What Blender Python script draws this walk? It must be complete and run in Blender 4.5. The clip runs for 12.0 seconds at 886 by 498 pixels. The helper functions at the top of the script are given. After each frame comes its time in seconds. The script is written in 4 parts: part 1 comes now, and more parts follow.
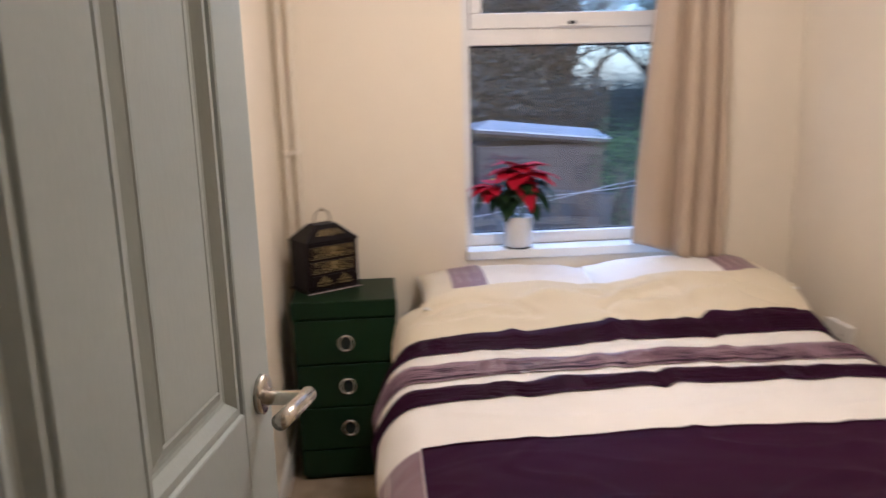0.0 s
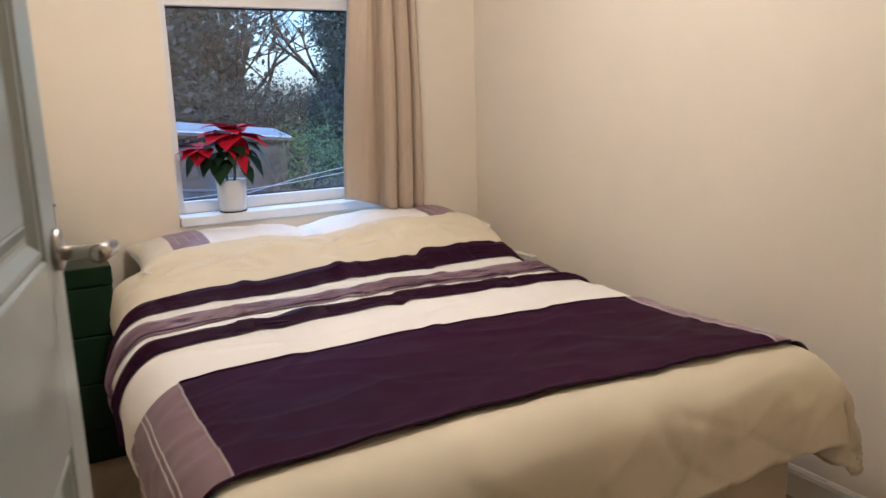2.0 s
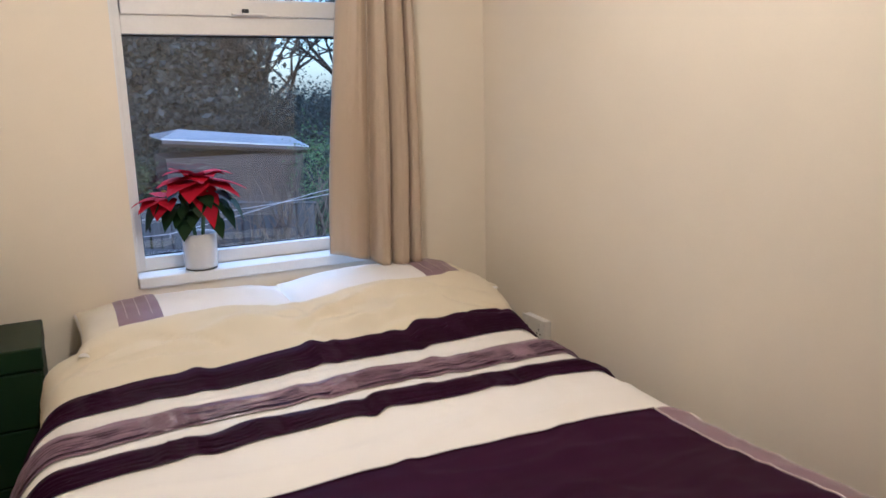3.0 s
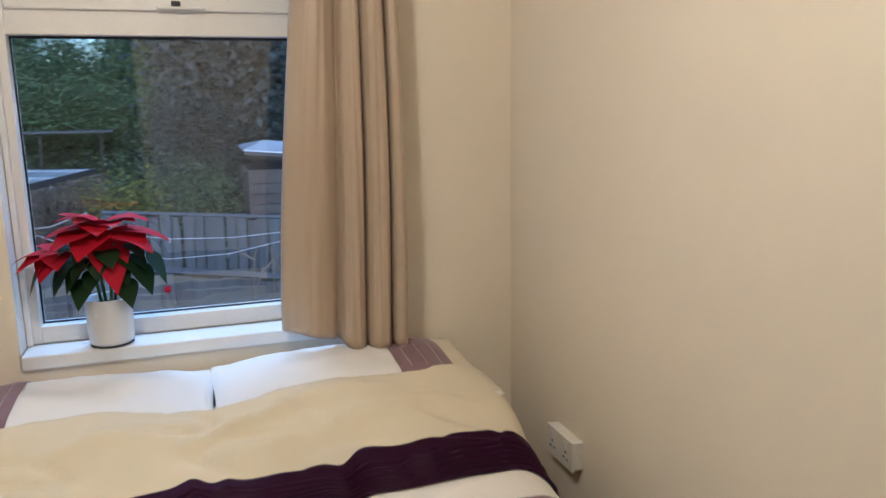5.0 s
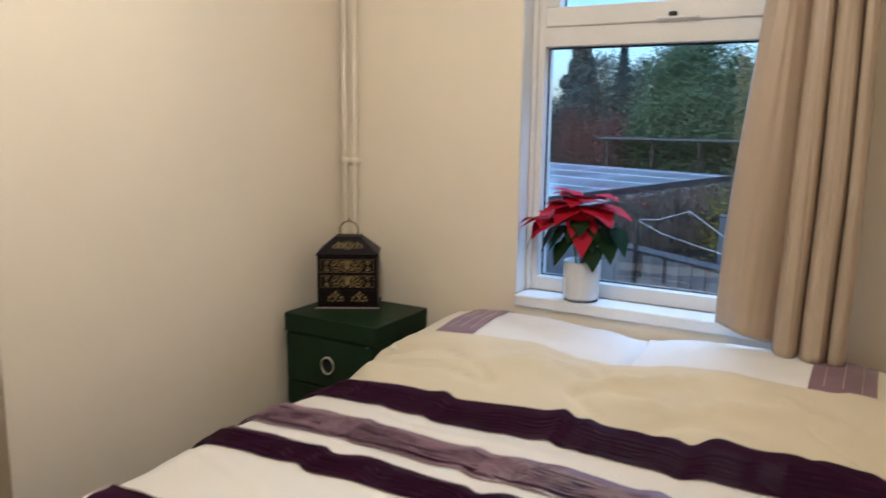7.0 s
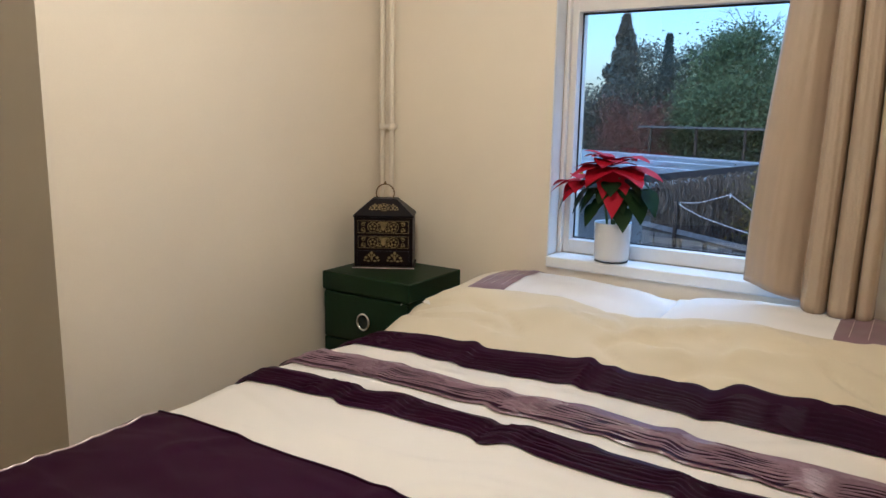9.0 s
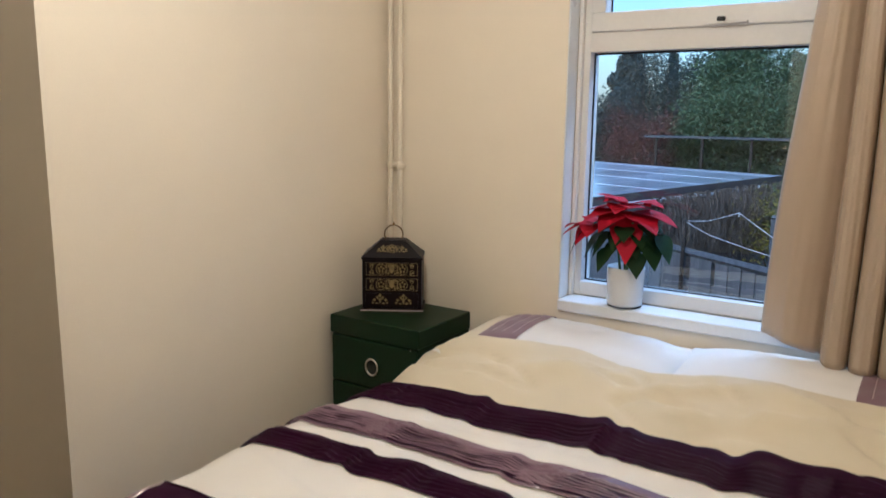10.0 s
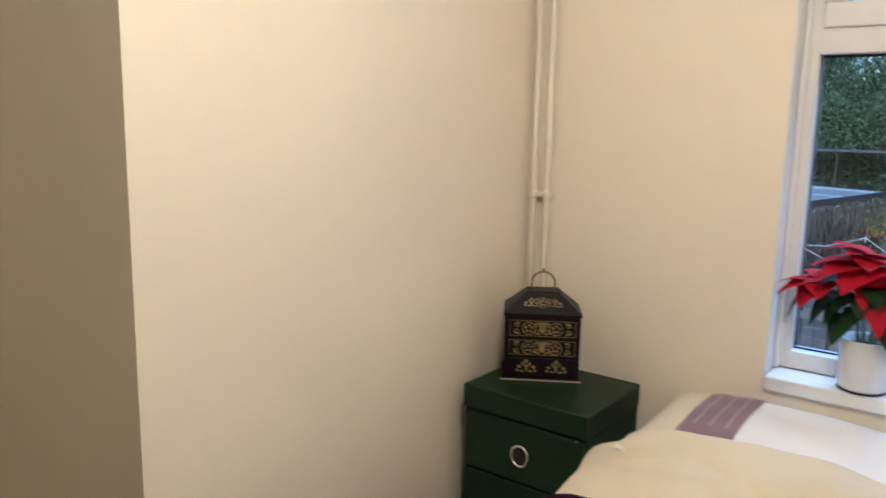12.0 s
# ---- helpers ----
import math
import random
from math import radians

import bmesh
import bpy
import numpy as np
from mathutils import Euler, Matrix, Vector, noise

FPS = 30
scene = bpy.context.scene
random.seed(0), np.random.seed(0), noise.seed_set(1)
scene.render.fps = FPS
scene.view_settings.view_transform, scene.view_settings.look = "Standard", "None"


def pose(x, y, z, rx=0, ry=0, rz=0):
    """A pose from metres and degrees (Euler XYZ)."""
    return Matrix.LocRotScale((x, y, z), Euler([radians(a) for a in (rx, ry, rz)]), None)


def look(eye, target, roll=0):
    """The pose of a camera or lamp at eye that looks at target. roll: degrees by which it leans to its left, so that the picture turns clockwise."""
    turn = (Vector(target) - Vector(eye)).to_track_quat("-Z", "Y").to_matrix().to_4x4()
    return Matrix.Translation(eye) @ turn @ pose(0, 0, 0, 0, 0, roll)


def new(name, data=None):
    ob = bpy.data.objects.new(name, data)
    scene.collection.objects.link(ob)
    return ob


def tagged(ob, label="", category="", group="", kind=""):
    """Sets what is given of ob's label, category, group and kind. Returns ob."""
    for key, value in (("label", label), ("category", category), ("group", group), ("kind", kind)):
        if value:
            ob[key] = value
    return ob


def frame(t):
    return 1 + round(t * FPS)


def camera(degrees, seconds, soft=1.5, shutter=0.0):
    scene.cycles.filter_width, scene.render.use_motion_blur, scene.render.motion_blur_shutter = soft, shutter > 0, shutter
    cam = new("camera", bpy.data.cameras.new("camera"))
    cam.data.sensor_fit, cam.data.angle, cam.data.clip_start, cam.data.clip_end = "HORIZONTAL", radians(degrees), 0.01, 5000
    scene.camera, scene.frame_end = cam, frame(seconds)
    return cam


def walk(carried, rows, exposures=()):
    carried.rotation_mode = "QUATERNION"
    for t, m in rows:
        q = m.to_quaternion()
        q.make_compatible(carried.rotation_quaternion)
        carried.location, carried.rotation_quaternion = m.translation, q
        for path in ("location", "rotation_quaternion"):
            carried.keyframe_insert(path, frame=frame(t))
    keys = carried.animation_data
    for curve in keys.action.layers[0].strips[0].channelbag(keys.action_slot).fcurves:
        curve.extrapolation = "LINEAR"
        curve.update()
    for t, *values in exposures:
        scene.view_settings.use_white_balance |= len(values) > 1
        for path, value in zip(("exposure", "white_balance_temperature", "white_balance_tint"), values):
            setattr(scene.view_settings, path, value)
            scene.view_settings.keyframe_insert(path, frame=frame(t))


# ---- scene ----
cam = camera(61.0, 12.0, shutter=0.5)
PATH = [
    (0, (0.076, -0.028, 1.468), (0.238, 1.923, 1.056), -1.6),
    (0.5, (-0.121, -0.109, 1.462), (0.55, 1.73, 1.054), -1.6),
    (1, (-0.179, -0.153, 1.386), (0.711, 1.592, 0.979), -1.7),
    (1.5, (-0.163, -0.158, 1.259), (0.774, 1.562, 0.853), -1.9),
    (2, (-0.115, -0.108, 1.261), (0.84, 1.603, 0.859), -1.7),
    (2.5, (0.066, 0.048, 1.354), (1.014, 1.761, 0.945), -1.6),
    (3, (0.22, 0.26, 1.418), (1.11, 2.005, 1.012), -1.4),
    (5, (0.926, 0.88, 1.447), (1.533, 2.747, 1.069), -1.0),
    (5.5, (1.13, 1.043, 1.45), (1.306, 2.995, 1.051), -0.7),
    (6, (1.245, 0.988, 1.444), (0.847, 2.914, 1.085), -0.0),
    (6.5, (1.384, 0.849, 1.458), (0.675, 2.686, 1.106), 0.3),
    (7, (1.512, 0.715, 1.4), (0.524, 2.42, 1.059), 0.8),
    (7.5, (1.583, 0.671, 1.304), (0.497, 2.316, 0.959), 1.0),
    (7.7, (1.588, 0.656, 1.298), (0.494, 2.293, 0.932), 1.0),
    (9.3, (1.572, 0.655, 1.307), (0.498, 2.304, 0.948), 0.9),
    (9.5, (1.563, 0.668, 1.323), (0.487, 2.318, 0.975), 0.9),
    (10, (1.527, 0.7, 1.428), (0.438, 2.341, 1.079), 0.7),
    (10.5, (1.498, 0.744, 1.527), (0.398, 2.376, 1.169), 0.4),
    (11, (1.382, 0.809, 1.535), (0.268, 2.429, 1.169), 0.4),
    (11.5, (1.171, 0.902, 1.518), (0.022, 2.498, 1.153), 0.4),
    (12, (0.922, 0.994, 1.458), (-0.271, 2.564, 1.122), 1.1),
]
EXPOSURES = [(0.0, 1.14, 4640, 18), (1.5, 1.18, 4620, 14), (3.0, 1.02, 4560, 13), (5.0, 0.92, 4600, 8), (5.5, 0.85, 4600, 8), (6.2, 1.05, 4600, 8), (7.0, 0.93, 4600, 8), (9.4, 0.93, 4600, 8), (10.0, 0.93, 4600, 8), (10.5, 0.87, 4600, 8), (11.5, 0.90, 4600, 8), (12.0, 1.16, 4600, 8)]
walk(cam, [(t, look(eye, target, roll)) for t, eye, target, roll in PATH], EXPOSURES)

# ---- world, sun, lamp ----
world = bpy.data.worlds.new("dusk_sky")
scene.world = world
world.use_nodes = True
wn = world.node_tree.nodes
sky = wn.new("ShaderNodeTexSky")
sky.sky_type = "NISHITA"
sky.sun_disc = False
sky.sun_elevation = radians(28)
sky.sun_rotation = radians(200)
sky.air_density, sky.dust_density, sky.ozone_density = 1.3, 1.5, 4.0
wn["Background"].inputs["Strength"].default_value = 0.115
world.node_tree.links.new(sky.outputs["Color"], wn["Background"].inputs["Color"])

sun_data = bpy.data.lights.new("sun", "SUN")
sun_data.energy, sun_data.angle, sun_data.color = 0.6, radians(20), (1.0, 0.94, 0.86)
new("sun", sun_data).matrix_world = look((0, -20, 14), (0, 0, 0))

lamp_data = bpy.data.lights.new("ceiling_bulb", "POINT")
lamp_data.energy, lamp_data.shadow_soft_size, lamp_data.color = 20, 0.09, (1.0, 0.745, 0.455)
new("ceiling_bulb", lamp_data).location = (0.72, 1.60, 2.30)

# unseen fill lamp added outside, above the window, to strengthen the sky's daylight
day_data = bpy.data.lights.new("window_daylight", "AREA")
day_data.shape, day_data.size, day_data.size_y = "RECTANGLE", 1.3, 0.7
day_data.energy, day_data.color = 18, (0.62, 0.80, 1.0)
new("window_daylight", day_data).matrix_world = look((0.95, 3.85, 2.85), (0.9, 3.05, 0.85))

# ---- building helpers ----


def part(name, bm, material, parent=None, label="", smooth=False):
    """One mesh object from a bmesh, under a thing or a part."""
    me = bpy.data.meshes.new(name)
    bm.to_mesh(me)
    bm.free()
    ob = new(name, me)
    if material:
        me.materials.append(material)
    if smooth:
        for p in me.polygons:
            p.use_smooth = True
    if parent:
        ob.parent = parent
    if label:
        ob["label"] = label
    return ob


def thing(name, label, category, group="", kind=""):
    return tagged(new(name), label, category, group, kind)


def box(lo, hi, bevel=0.0, segments=2, bm=None):
    """A box between two corners, with rounded edges."""
    own = bmesh.new()
    bmesh.ops.create_cube(own, size=1)
    lo, hi = Vector(lo), Vector(hi)
    for v in own.verts:
        v.co = Vector([(lo[i] + hi[i]) / 2 + v.co[i] * (hi[i] - lo[i]) for i in range(3)])
    if bevel:
        bmesh.ops.bevel(own, geom=own.edges[:], offset=bevel, segments=segments, affect="EDGES", profile=0.5)
    if bm is None:
        return own
    me = bpy.data.meshes.new("tmp")
    own.to_mesh(me)
    own.free()
    bm.from_mesh(me)
    bpy.data.meshes.remove(me)
    return bm


def tube(points, radius, sides=10, closed=False, bm=None):
    """A round bar along a line of points; radius: one number or one for each point."""
    bm = bm or bmesh.new()
    pts = [Vector(p) for p in points]
    n = len(pts)
    radii = radius if isinstance(radius, (list, tuple)) else [radius] * n
    rings = []
    ref = None
    for i, p in enumerate(pts):
        a, b = (pts[i - 1], pts[(i + 1) % n]) if closed else (pts[max(i - 1, 0)], pts[min(i + 1, n - 1)])
        d = (b - a).normalized()
        if ref is None:
            ref = Vector((0, 0, 1)) if abs(d.z) < 0.9 else Vector((1, 0, 0))
        side = (ref - d * ref.dot(d)).normalized()
        ref = side
        up = d.cross(side)
        rings.append([bm.verts.new(p + radii[i] * (side * math.cos(k * math.tau / sides) + up * math.sin(k * math.tau / sides))) for k in range(sides)])
    for i in range(n if closed else n - 1):
        r0, r1 = rings[i], rings[(i + 1) % n]
        for k in range(sides):
            bm.faces.new((r0[k], r0[(k + 1) % sides], r1[(k + 1) % sides], r1[k]))
    if not closed:
        bm.faces.new(rings[0][::-1])
        bm.faces.new(rings[-1])
    bmesh.ops.recalc_face_normals(bm, faces=bm.faces[:])
    return bm


def lathe(profile, centre, sides=40):
    """A turned body from (radius, height) pairs."""
    bm = bmesh.new()
    rings = []
    for r, z in profile:
        rings.append([bm.verts.new((centre[0] + r * math.cos(k * math.tau / sides), centre[1] + r * math.sin(k * math.tau / sides), centre[2] + z)) for k in range(sides)])
    for r0, r1 in zip(rings, rings[1:]):
        for k in range(sides):
            bm.faces.new((r0[k], r0[(k + 1) % sides], r1[(k + 1) % sides], r1[k]))
    bmesh.ops.recalc_face_normals(bm, faces=bm.faces[:])
    return bm


def sheet(fn, us, vs):
    """A grid of quads from fn(u, v)."""
    bm = bmesh.new()
    grid = [[bm.verts.new(fn(u, v)) for u in us] for v in vs]
    for r0, r1 in zip(grid, grid[1:]):
        for a, b, c, d in zip(r0, r0[1:], r1[1:], r1):
            bm.faces.new((a, b, c, d))
    return bm


def prism(outline, depth, bm=None):
    """A flat outline in x and z, drawn out along y by depth."""
    bm = bm or bmesh.new()
    front = [bm.verts.new((x, 0, z)) for x, z in outline]
    back = [bm.verts.new((x, depth, z)) for x, z in outline]
    n = len(outline)
    bm.faces.new(front)
    bm.faces.new(back[::-1])
    for i in range(n):
        bm.faces.new((front[i], back[i], back[(i + 1) % n], front[(i + 1) % n]))
    bmesh.ops.recalc_face_normals(bm, faces=bm.faces[:])
    return bm


def moved(bm, m):
    bmesh.ops.transform(bm, matrix=m, verts=bm.verts[:])
    return bm


def span(a, b, n):
    return [a + (b - a) * i / (n - 1) for i in range(n)]


def step(a, b, x):
    t = min(max((x - a) / (b - a), 0), 1)
    return t * t * (3 - 2 * t)


# ---- materials ----


def material(name, colour, rough=0.6, metal=0.0, vary=0.08, grain=400.0, patch=3.0, bump=0.15, depth=0.002, spec=0.5, sheen=0.0, stretch=(1, 1, 1), second=None, object_random=0.0, coat=0.0):
    """A surface with grain and larger patches in its colour, and fine relief, in metres."""
    m = bpy.data.materials.new(name)
    m.use_nodes = True
    nt = m.node_tree
    n, l = nt.nodes, nt.links
    b = n["Principled BSDF"]
    b.inputs["Roughness"].default_value = rough
    b.inputs["Metallic"].default_value = metal
    b.inputs["Specular IOR Level"].default_value = spec
    b.inputs["Sheen Weight"].default_value = sheen
    b.inputs["Coat Weight"].default_value = coat
    co = n.new("ShaderNodeTexCoord")
    mp = n.new("ShaderNodeMapping")
    mp.inputs["Scale"].default_value = stretch
    l.new(co.outputs["Object"], mp.inputs["Vector"])
    fine, wide = n.new("ShaderNodeTexNoise"), n.new("ShaderNodeTexNoise")
    fine.inputs["Scale"].default_value, fine.inputs["Detail"].default_value = grain, 3
    wide.inputs["Scale"].default_value, wide.inputs["Detail"].default_value = patch, 4
    for t in (fine, wide):
        l.new(mp.outputs["Vector"], t.inputs["Vector"])
    mix = n.new("ShaderNodeMix")
    mix.data_type, mix.blend_type = "RGBA", "MIX"
    dark = second or tuple(c * (1 - 2.2 * vary) for c in colour)
    mix.inputs["A"].default_value = (*dark, 1)
    mix.inputs["B"].default_value = (*(min(c * (1 + vary), 1) for c in colour), 1)
    add = n.new("ShaderNodeMath")
    add.operation = "ADD"
    half = n.new("ShaderNodeMath")
    half.operation = "MULTIPLY"
    half.inputs[1].default_value = 0.4
    l.new(fine.outputs["Fac"], half.inputs[0])
    l.new(half.outputs[0], add.inputs[0])
    l.new(wide.outputs["Fac"], add.inputs[1])
    ramp = n.new("ShaderNodeMapRange")
    ramp.inputs["From Min"].default_value, ramp.inputs["From Max"].default_value = 0.45, 0.95
    l.new(add.outputs[0], ramp.inputs["Value"])
    l.new(ramp.outputs["Result"], mix.inputs["Factor"])
    colour_out = mix.outputs["Result"]
    if object_random:
        info, hsv, mr = n.new("ShaderNodeObjectInfo"), n.new("ShaderNodeHueSaturation"), n.new("ShaderNodeMapRange")
        mr.inputs["To Min"].default_value, mr.inputs["To Max"].default_value = 1 - object_random, 1 + object_random
        l.new(info.outputs["Random"], mr.inputs["Value"])
        l.new(mr.outputs["Result"], hsv.inputs["Value"])
        l.new(colour_out, hsv.inputs["Color"])
        colour_out = hsv.outputs["Color"]
    l.new(colour_out, b.inputs["Base Color"])
    if bump:
        bp = n.new("ShaderNodeBump")
        bp.inputs["Strength"].default_value, bp.inputs["Distance"].default_value = bump, depth
        l.new(fine.outputs["Fac"], bp.inputs["Height"])
        l.new(bp.outputs["Normal"], b.inputs["Normal"])
    rr = n.new("ShaderNodeMapRange")
    rr.inputs["To Min"].default_value, rr.inputs["To Max"].default_value = max(rough - 0.08, 0.02), min(rough + 0.08, 1)
    l.new(wide.outputs["Fac"], rr.inputs["Value"])
    l.new(rr.outputs["Result"], b.inputs["Roughness"])
    return m


def leaf_material(name, colour, second, rough=0.5, light=0.25):
    """Leaves that differ one from the next and let some light through."""
    m = bpy.data.materials.new(name)
    m.use_nodes = True
    nt = m.node_tree
    n, l = nt.nodes, nt.links
    b = n["Principled BSDF"]
    geo, mix, tr, add = n.new("ShaderNodeNewGeometry"), n.new("ShaderNodeMix"), n.new("ShaderNodeBsdfTranslucent"), n.new("ShaderNodeMixShader")
    noise_t = n.new("ShaderNodeTexNoise")
    noise_t.inputs["Scale"].default_value = 60
    mix.data_type = "RGBA"
    mix.inputs["A"].default_value, mix.inputs["B"].default_value = (*colour, 1), (*second, 1)
    mean = n.new("ShaderNodeMath")
    mean.operation = "MULTIPLY_ADD"
    mean.inputs[1].default_value, mean.inputs[2].default_value = 0.75, 0.0
    l.new(geo.outputs["Random Per Island"], mean.inputs[0])
    plus = n.new("ShaderNodeMath")
    plus.operation = "MULTIPLY_ADD"
    plus.inputs[1].default_value = 0.35
    l.new(noise_t.outputs["Fac"], plus.inputs[0])
    l.new(mean.outputs[0], plus.inputs[2])
    l.new(plus.outputs[0], mix.inputs["Factor"])
    l.new(mix.outputs["Result"], b.inputs["Base Color"])
    l.new(mix.outputs["Result"], tr.inputs["Color"])
    b.inputs["Roughness"].default_value = rough
    b.inputs["Specular IOR Level"].default_value = 0.2
    add.inputs["Fac"].default_value = light
    l.new(b.outputs[0], add.inputs[1])
    l.new(tr.outputs[0], add.inputs[2])
    l.new(add.outputs[0], n["Material Output"].inputs["Surface"])
    return m


def glass_material(name, colour=(1, 1, 1), rough=0.0, ior=1.45):
    m = bpy.data.materials.new(name)
    m.use_nodes = True
    b = m.node_tree.nodes["Principled BSDF"]
    b.inputs["Base Color"].default_value = (*colour, 1)
    b.inputs["Transmission Weight"].default_value = 1
    b.inputs["Roughness"].default_value = rough
    b.inputs["IOR"].default_value = ior
    return m


WALL = material("cream_emulsion", (0.83, 0.745, 0.60), 0.75, vary=0.02, grain=260, patch=1.5, bump=0.25, depth=0.0012, spec=0.3)
CEIL = material("white_ceiling_paint", (0.84, 0.82, 0.78), 0.85, vary=0.02, grain=200, bump=0.1)
GLOSS = material("white_gloss_paint", (0.80, 0.77, 0.71), 0.32, vary=0.03, grain=120, patch=5, bump=0.05)
UPVC = material("white_upvc", (0.80, 0.77, 0.73), 0.35, vary=0.03, grain=90, patch=4, bump=0.03)
SILL = material("white_sill_board", (0.80, 0.79, 0.77), 0.3, vary=0.03, grain=90, patch=6, bump=0.03)
GASKET = material("black_gasket", (0.02, 0.02, 0.022), 0.6, vary=0.1)
DOORPAINT = material("grey_green_door_paint", (0.40, 0.44, 0.42), 0.36, vary=0.04, grain=220, patch=4, bump=0.12, depth=0.0008, stretch=(1, 1, 0.25))
NICKEL = material("satin_nickel", (0.62, 0.58, 0.52), 0.28, metal=1.0, vary=0.05, grain=500, bump=0.03)
CHROME = material("chrome", (0.75, 0.74, 0.72), 0.12, metal=1.0, vary=0.03, bump=0.0)
CARPET = material("beige_carpet", (0.46, 0.36, 0.24), 0.95, vary=0.16, grain=520, patch=6, bump=0.8, depth=0.006, spec=0.1)
CURTAIN = material("taupe_satin_curtain", (0.45, 0.355, 0.255), 0.34, vary=0.02, grain=900, patch=2, bump=0.06, depth=0.0005, stretch=(1, 1, 0.4))
COTTON = material("cream_cotton", (0.73, 0.645, 0.47), 0.8, vary=0.03, grain=900, patch=2.5, bump=0.2, depth=0.0008, sheen=0.2, spec=0.25)
WHITECLOTH = material("ivory_cotton", (0.82, 0.77, 0.69), 0.8, vary=0.02, grain=900, patch=3, bump=0.2, depth=0.0008, sheen=0.2, spec=0.25)
PILLOWCASE = material("white_pillowcase_cotton", (0.86, 0.83, 0.79), 0.8, vary=0.02, grain=900, patch=3, bump=0.2, depth=0.0008, sheen=0.15, spec=0.25)
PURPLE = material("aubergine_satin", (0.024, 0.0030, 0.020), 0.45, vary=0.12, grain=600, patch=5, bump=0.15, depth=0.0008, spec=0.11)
RUNNERCLOTH = material("aubergine_faux_silk", (0.026, 0.0032, 0.021), 0.6, vary=0.12, grain=700, patch=4, bump=0.25, depth=0.001, spec=0.09, stretch=(0.12, 1, 1))
MAUVE = material("mauve_satin", (0.25, 0.155, 0.19), 0.42, vary=0.12, grain=500, patch=6, bump=0.15, depth=0.0008, sheen=0.1)
# streaks of a darker second tone deepen the look of shade between pleats
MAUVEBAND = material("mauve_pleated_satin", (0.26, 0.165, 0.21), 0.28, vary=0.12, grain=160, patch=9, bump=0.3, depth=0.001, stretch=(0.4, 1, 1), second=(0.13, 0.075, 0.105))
SILVER = material("silver_thread", (0.62, 0.52, 0.50), 0.35, metal=0.4, vary=0.1)
DIVAN = material("beige_divan_fabric", (0.52, 0.43, 0.30), 0.9, vary=0.06, grain=700, bump=0.4, depth=0.001)
GREEN = material("dark_green_paint", (0.0065, 0.023, 0.0075), 0.45, spec=0.25, vary=0.10, grain=180, patch=5, bump=0.12, depth=0.0008)
# near-black standing for the shade in pin holes and inside the ring pulls
GAPSHADE = material("gap_shade", (0.006, 0.012, 0.008), 0.8, vary=0.1)
LACQUER = material("black_lacquer", (0.007, 0.004, 0.006), 0.42, spec=0.16, vary=0.2, grain=200, patch=9, bump=0.08)
GOLD = material("dull_gold_paint", (0.27, 0.20, 0.07), 0.5, metal=0.15, vary=0.25, grain=240, patch=40, bump=0.1)
BRASS = material("aged_brass", (0.22, 0.15, 0.07), 0.4, metal=0.9, vary=0.2)
PLASTIC = material("white_plastic", (0.74, 0.70, 0.64), 0.4, vary=0.03, bump=0.0)
PIPEPAINT = material("cream_pipe_paint", (0.80, 0.72, 0.58), 0.38, vary=0.03, grain=80, patch=6, bump=0.06)
BRACT = leaf_material("red_bract", (0.29, 0.0025, 0.012), (0.52, 0.006, 0.026), 0.6, 0.18)
LEAF = leaf_material("poinsettia_leaf", (0.007, 0.022, 0.008), (0.024, 0.052, 0.015), 0.45, 0.2)
STEM = material("green_stem", (0.10, 0.16, 0.04), 0.6, vary=0.1)
YELLOW = material("yellow_flower_bead", (0.55, 0.42, 0.05), 0.5)
SOIL = material("dark_soil", (0.03, 0.02, 0.014), 0.95, vary=0.3, grain=120, bump=0.8, depth=0.004)
VASEWHITE = material("white_glass_lining", (0.68, 0.67, 0.66), 0.25, vary=0.02, bump=0.0, coat=0.6)
PANE = glass_material("window_glass", ior=1.62)
CLEAR = glass_material("clear_thick_glass", (0.95, 0.98, 0.97))
GRASS = material("winter_grass", (0.055, 0.075, 0.028), 0.95, vary=0.3, grain=60, patch=1.2, bump=0.9, depth=0.03)
# the very pale base stands in for sky reflected on the wet felt
FELT = material("sky_paled_felt", (0.72, 0.75, 0.78), 0.14, vary=0.12, grain=40, patch=1.5, bump=0.2, depth=0.004, stretch=(1, 0.25, 1))
RENDERED = material("weathered_render", (0.33, 0.315, 0.30), 0.9, vary=0.2, grain=30, patch=2, bump=0.5, depth=0.01)
BOARD = material("grey_weathered_board", (0.120, 0.124, 0.130), 0.85, vary=0.2, grain=50, patch=4, bump=0.4, depth=0.004, stretch=(6, 6, 0.4), object_random=0.14)
SHEDBOARD = material("dark_shed_board", (0.105, 0.088, 0.08), 0.8, vary=0.2, grain=50, patch=4, bump=0.4, depth=0.004, stretch=(0.4, 6, 6), object_random=0.2)
BARK = material("tree_bark", (0.055, 0.042, 0.032), 0.95, vary=0.3, grain=40, patch=5, bump=0.8, depth=0.02, stretch=(3, 3, 0.5))
TWIG = material("dry_twig", (0.23, 0.18, 0.135), 0.9, vary=0.3, grain=60, bump=0.4, depth=0.004)
CONIFER = leaf_material("conifer_needles", (0.060, 0.086, 0.088), (0.105, 0.140, 0.128), 0.6, 0.15)
EVERGREEN = leaf_material("evergreen_leaf", (0.045, 0.085, 0.034), (0.18, 0.24, 0.12), 0.5, 0.2)
# ivy colours lifted towards blue-grey to stand in for haze
SHADELEAF = leaf_material("hazed_ivy_leaf", (0.050, 0.068, 0.062), (0.115, 0.140, 0.118), 0.5, 0.15)
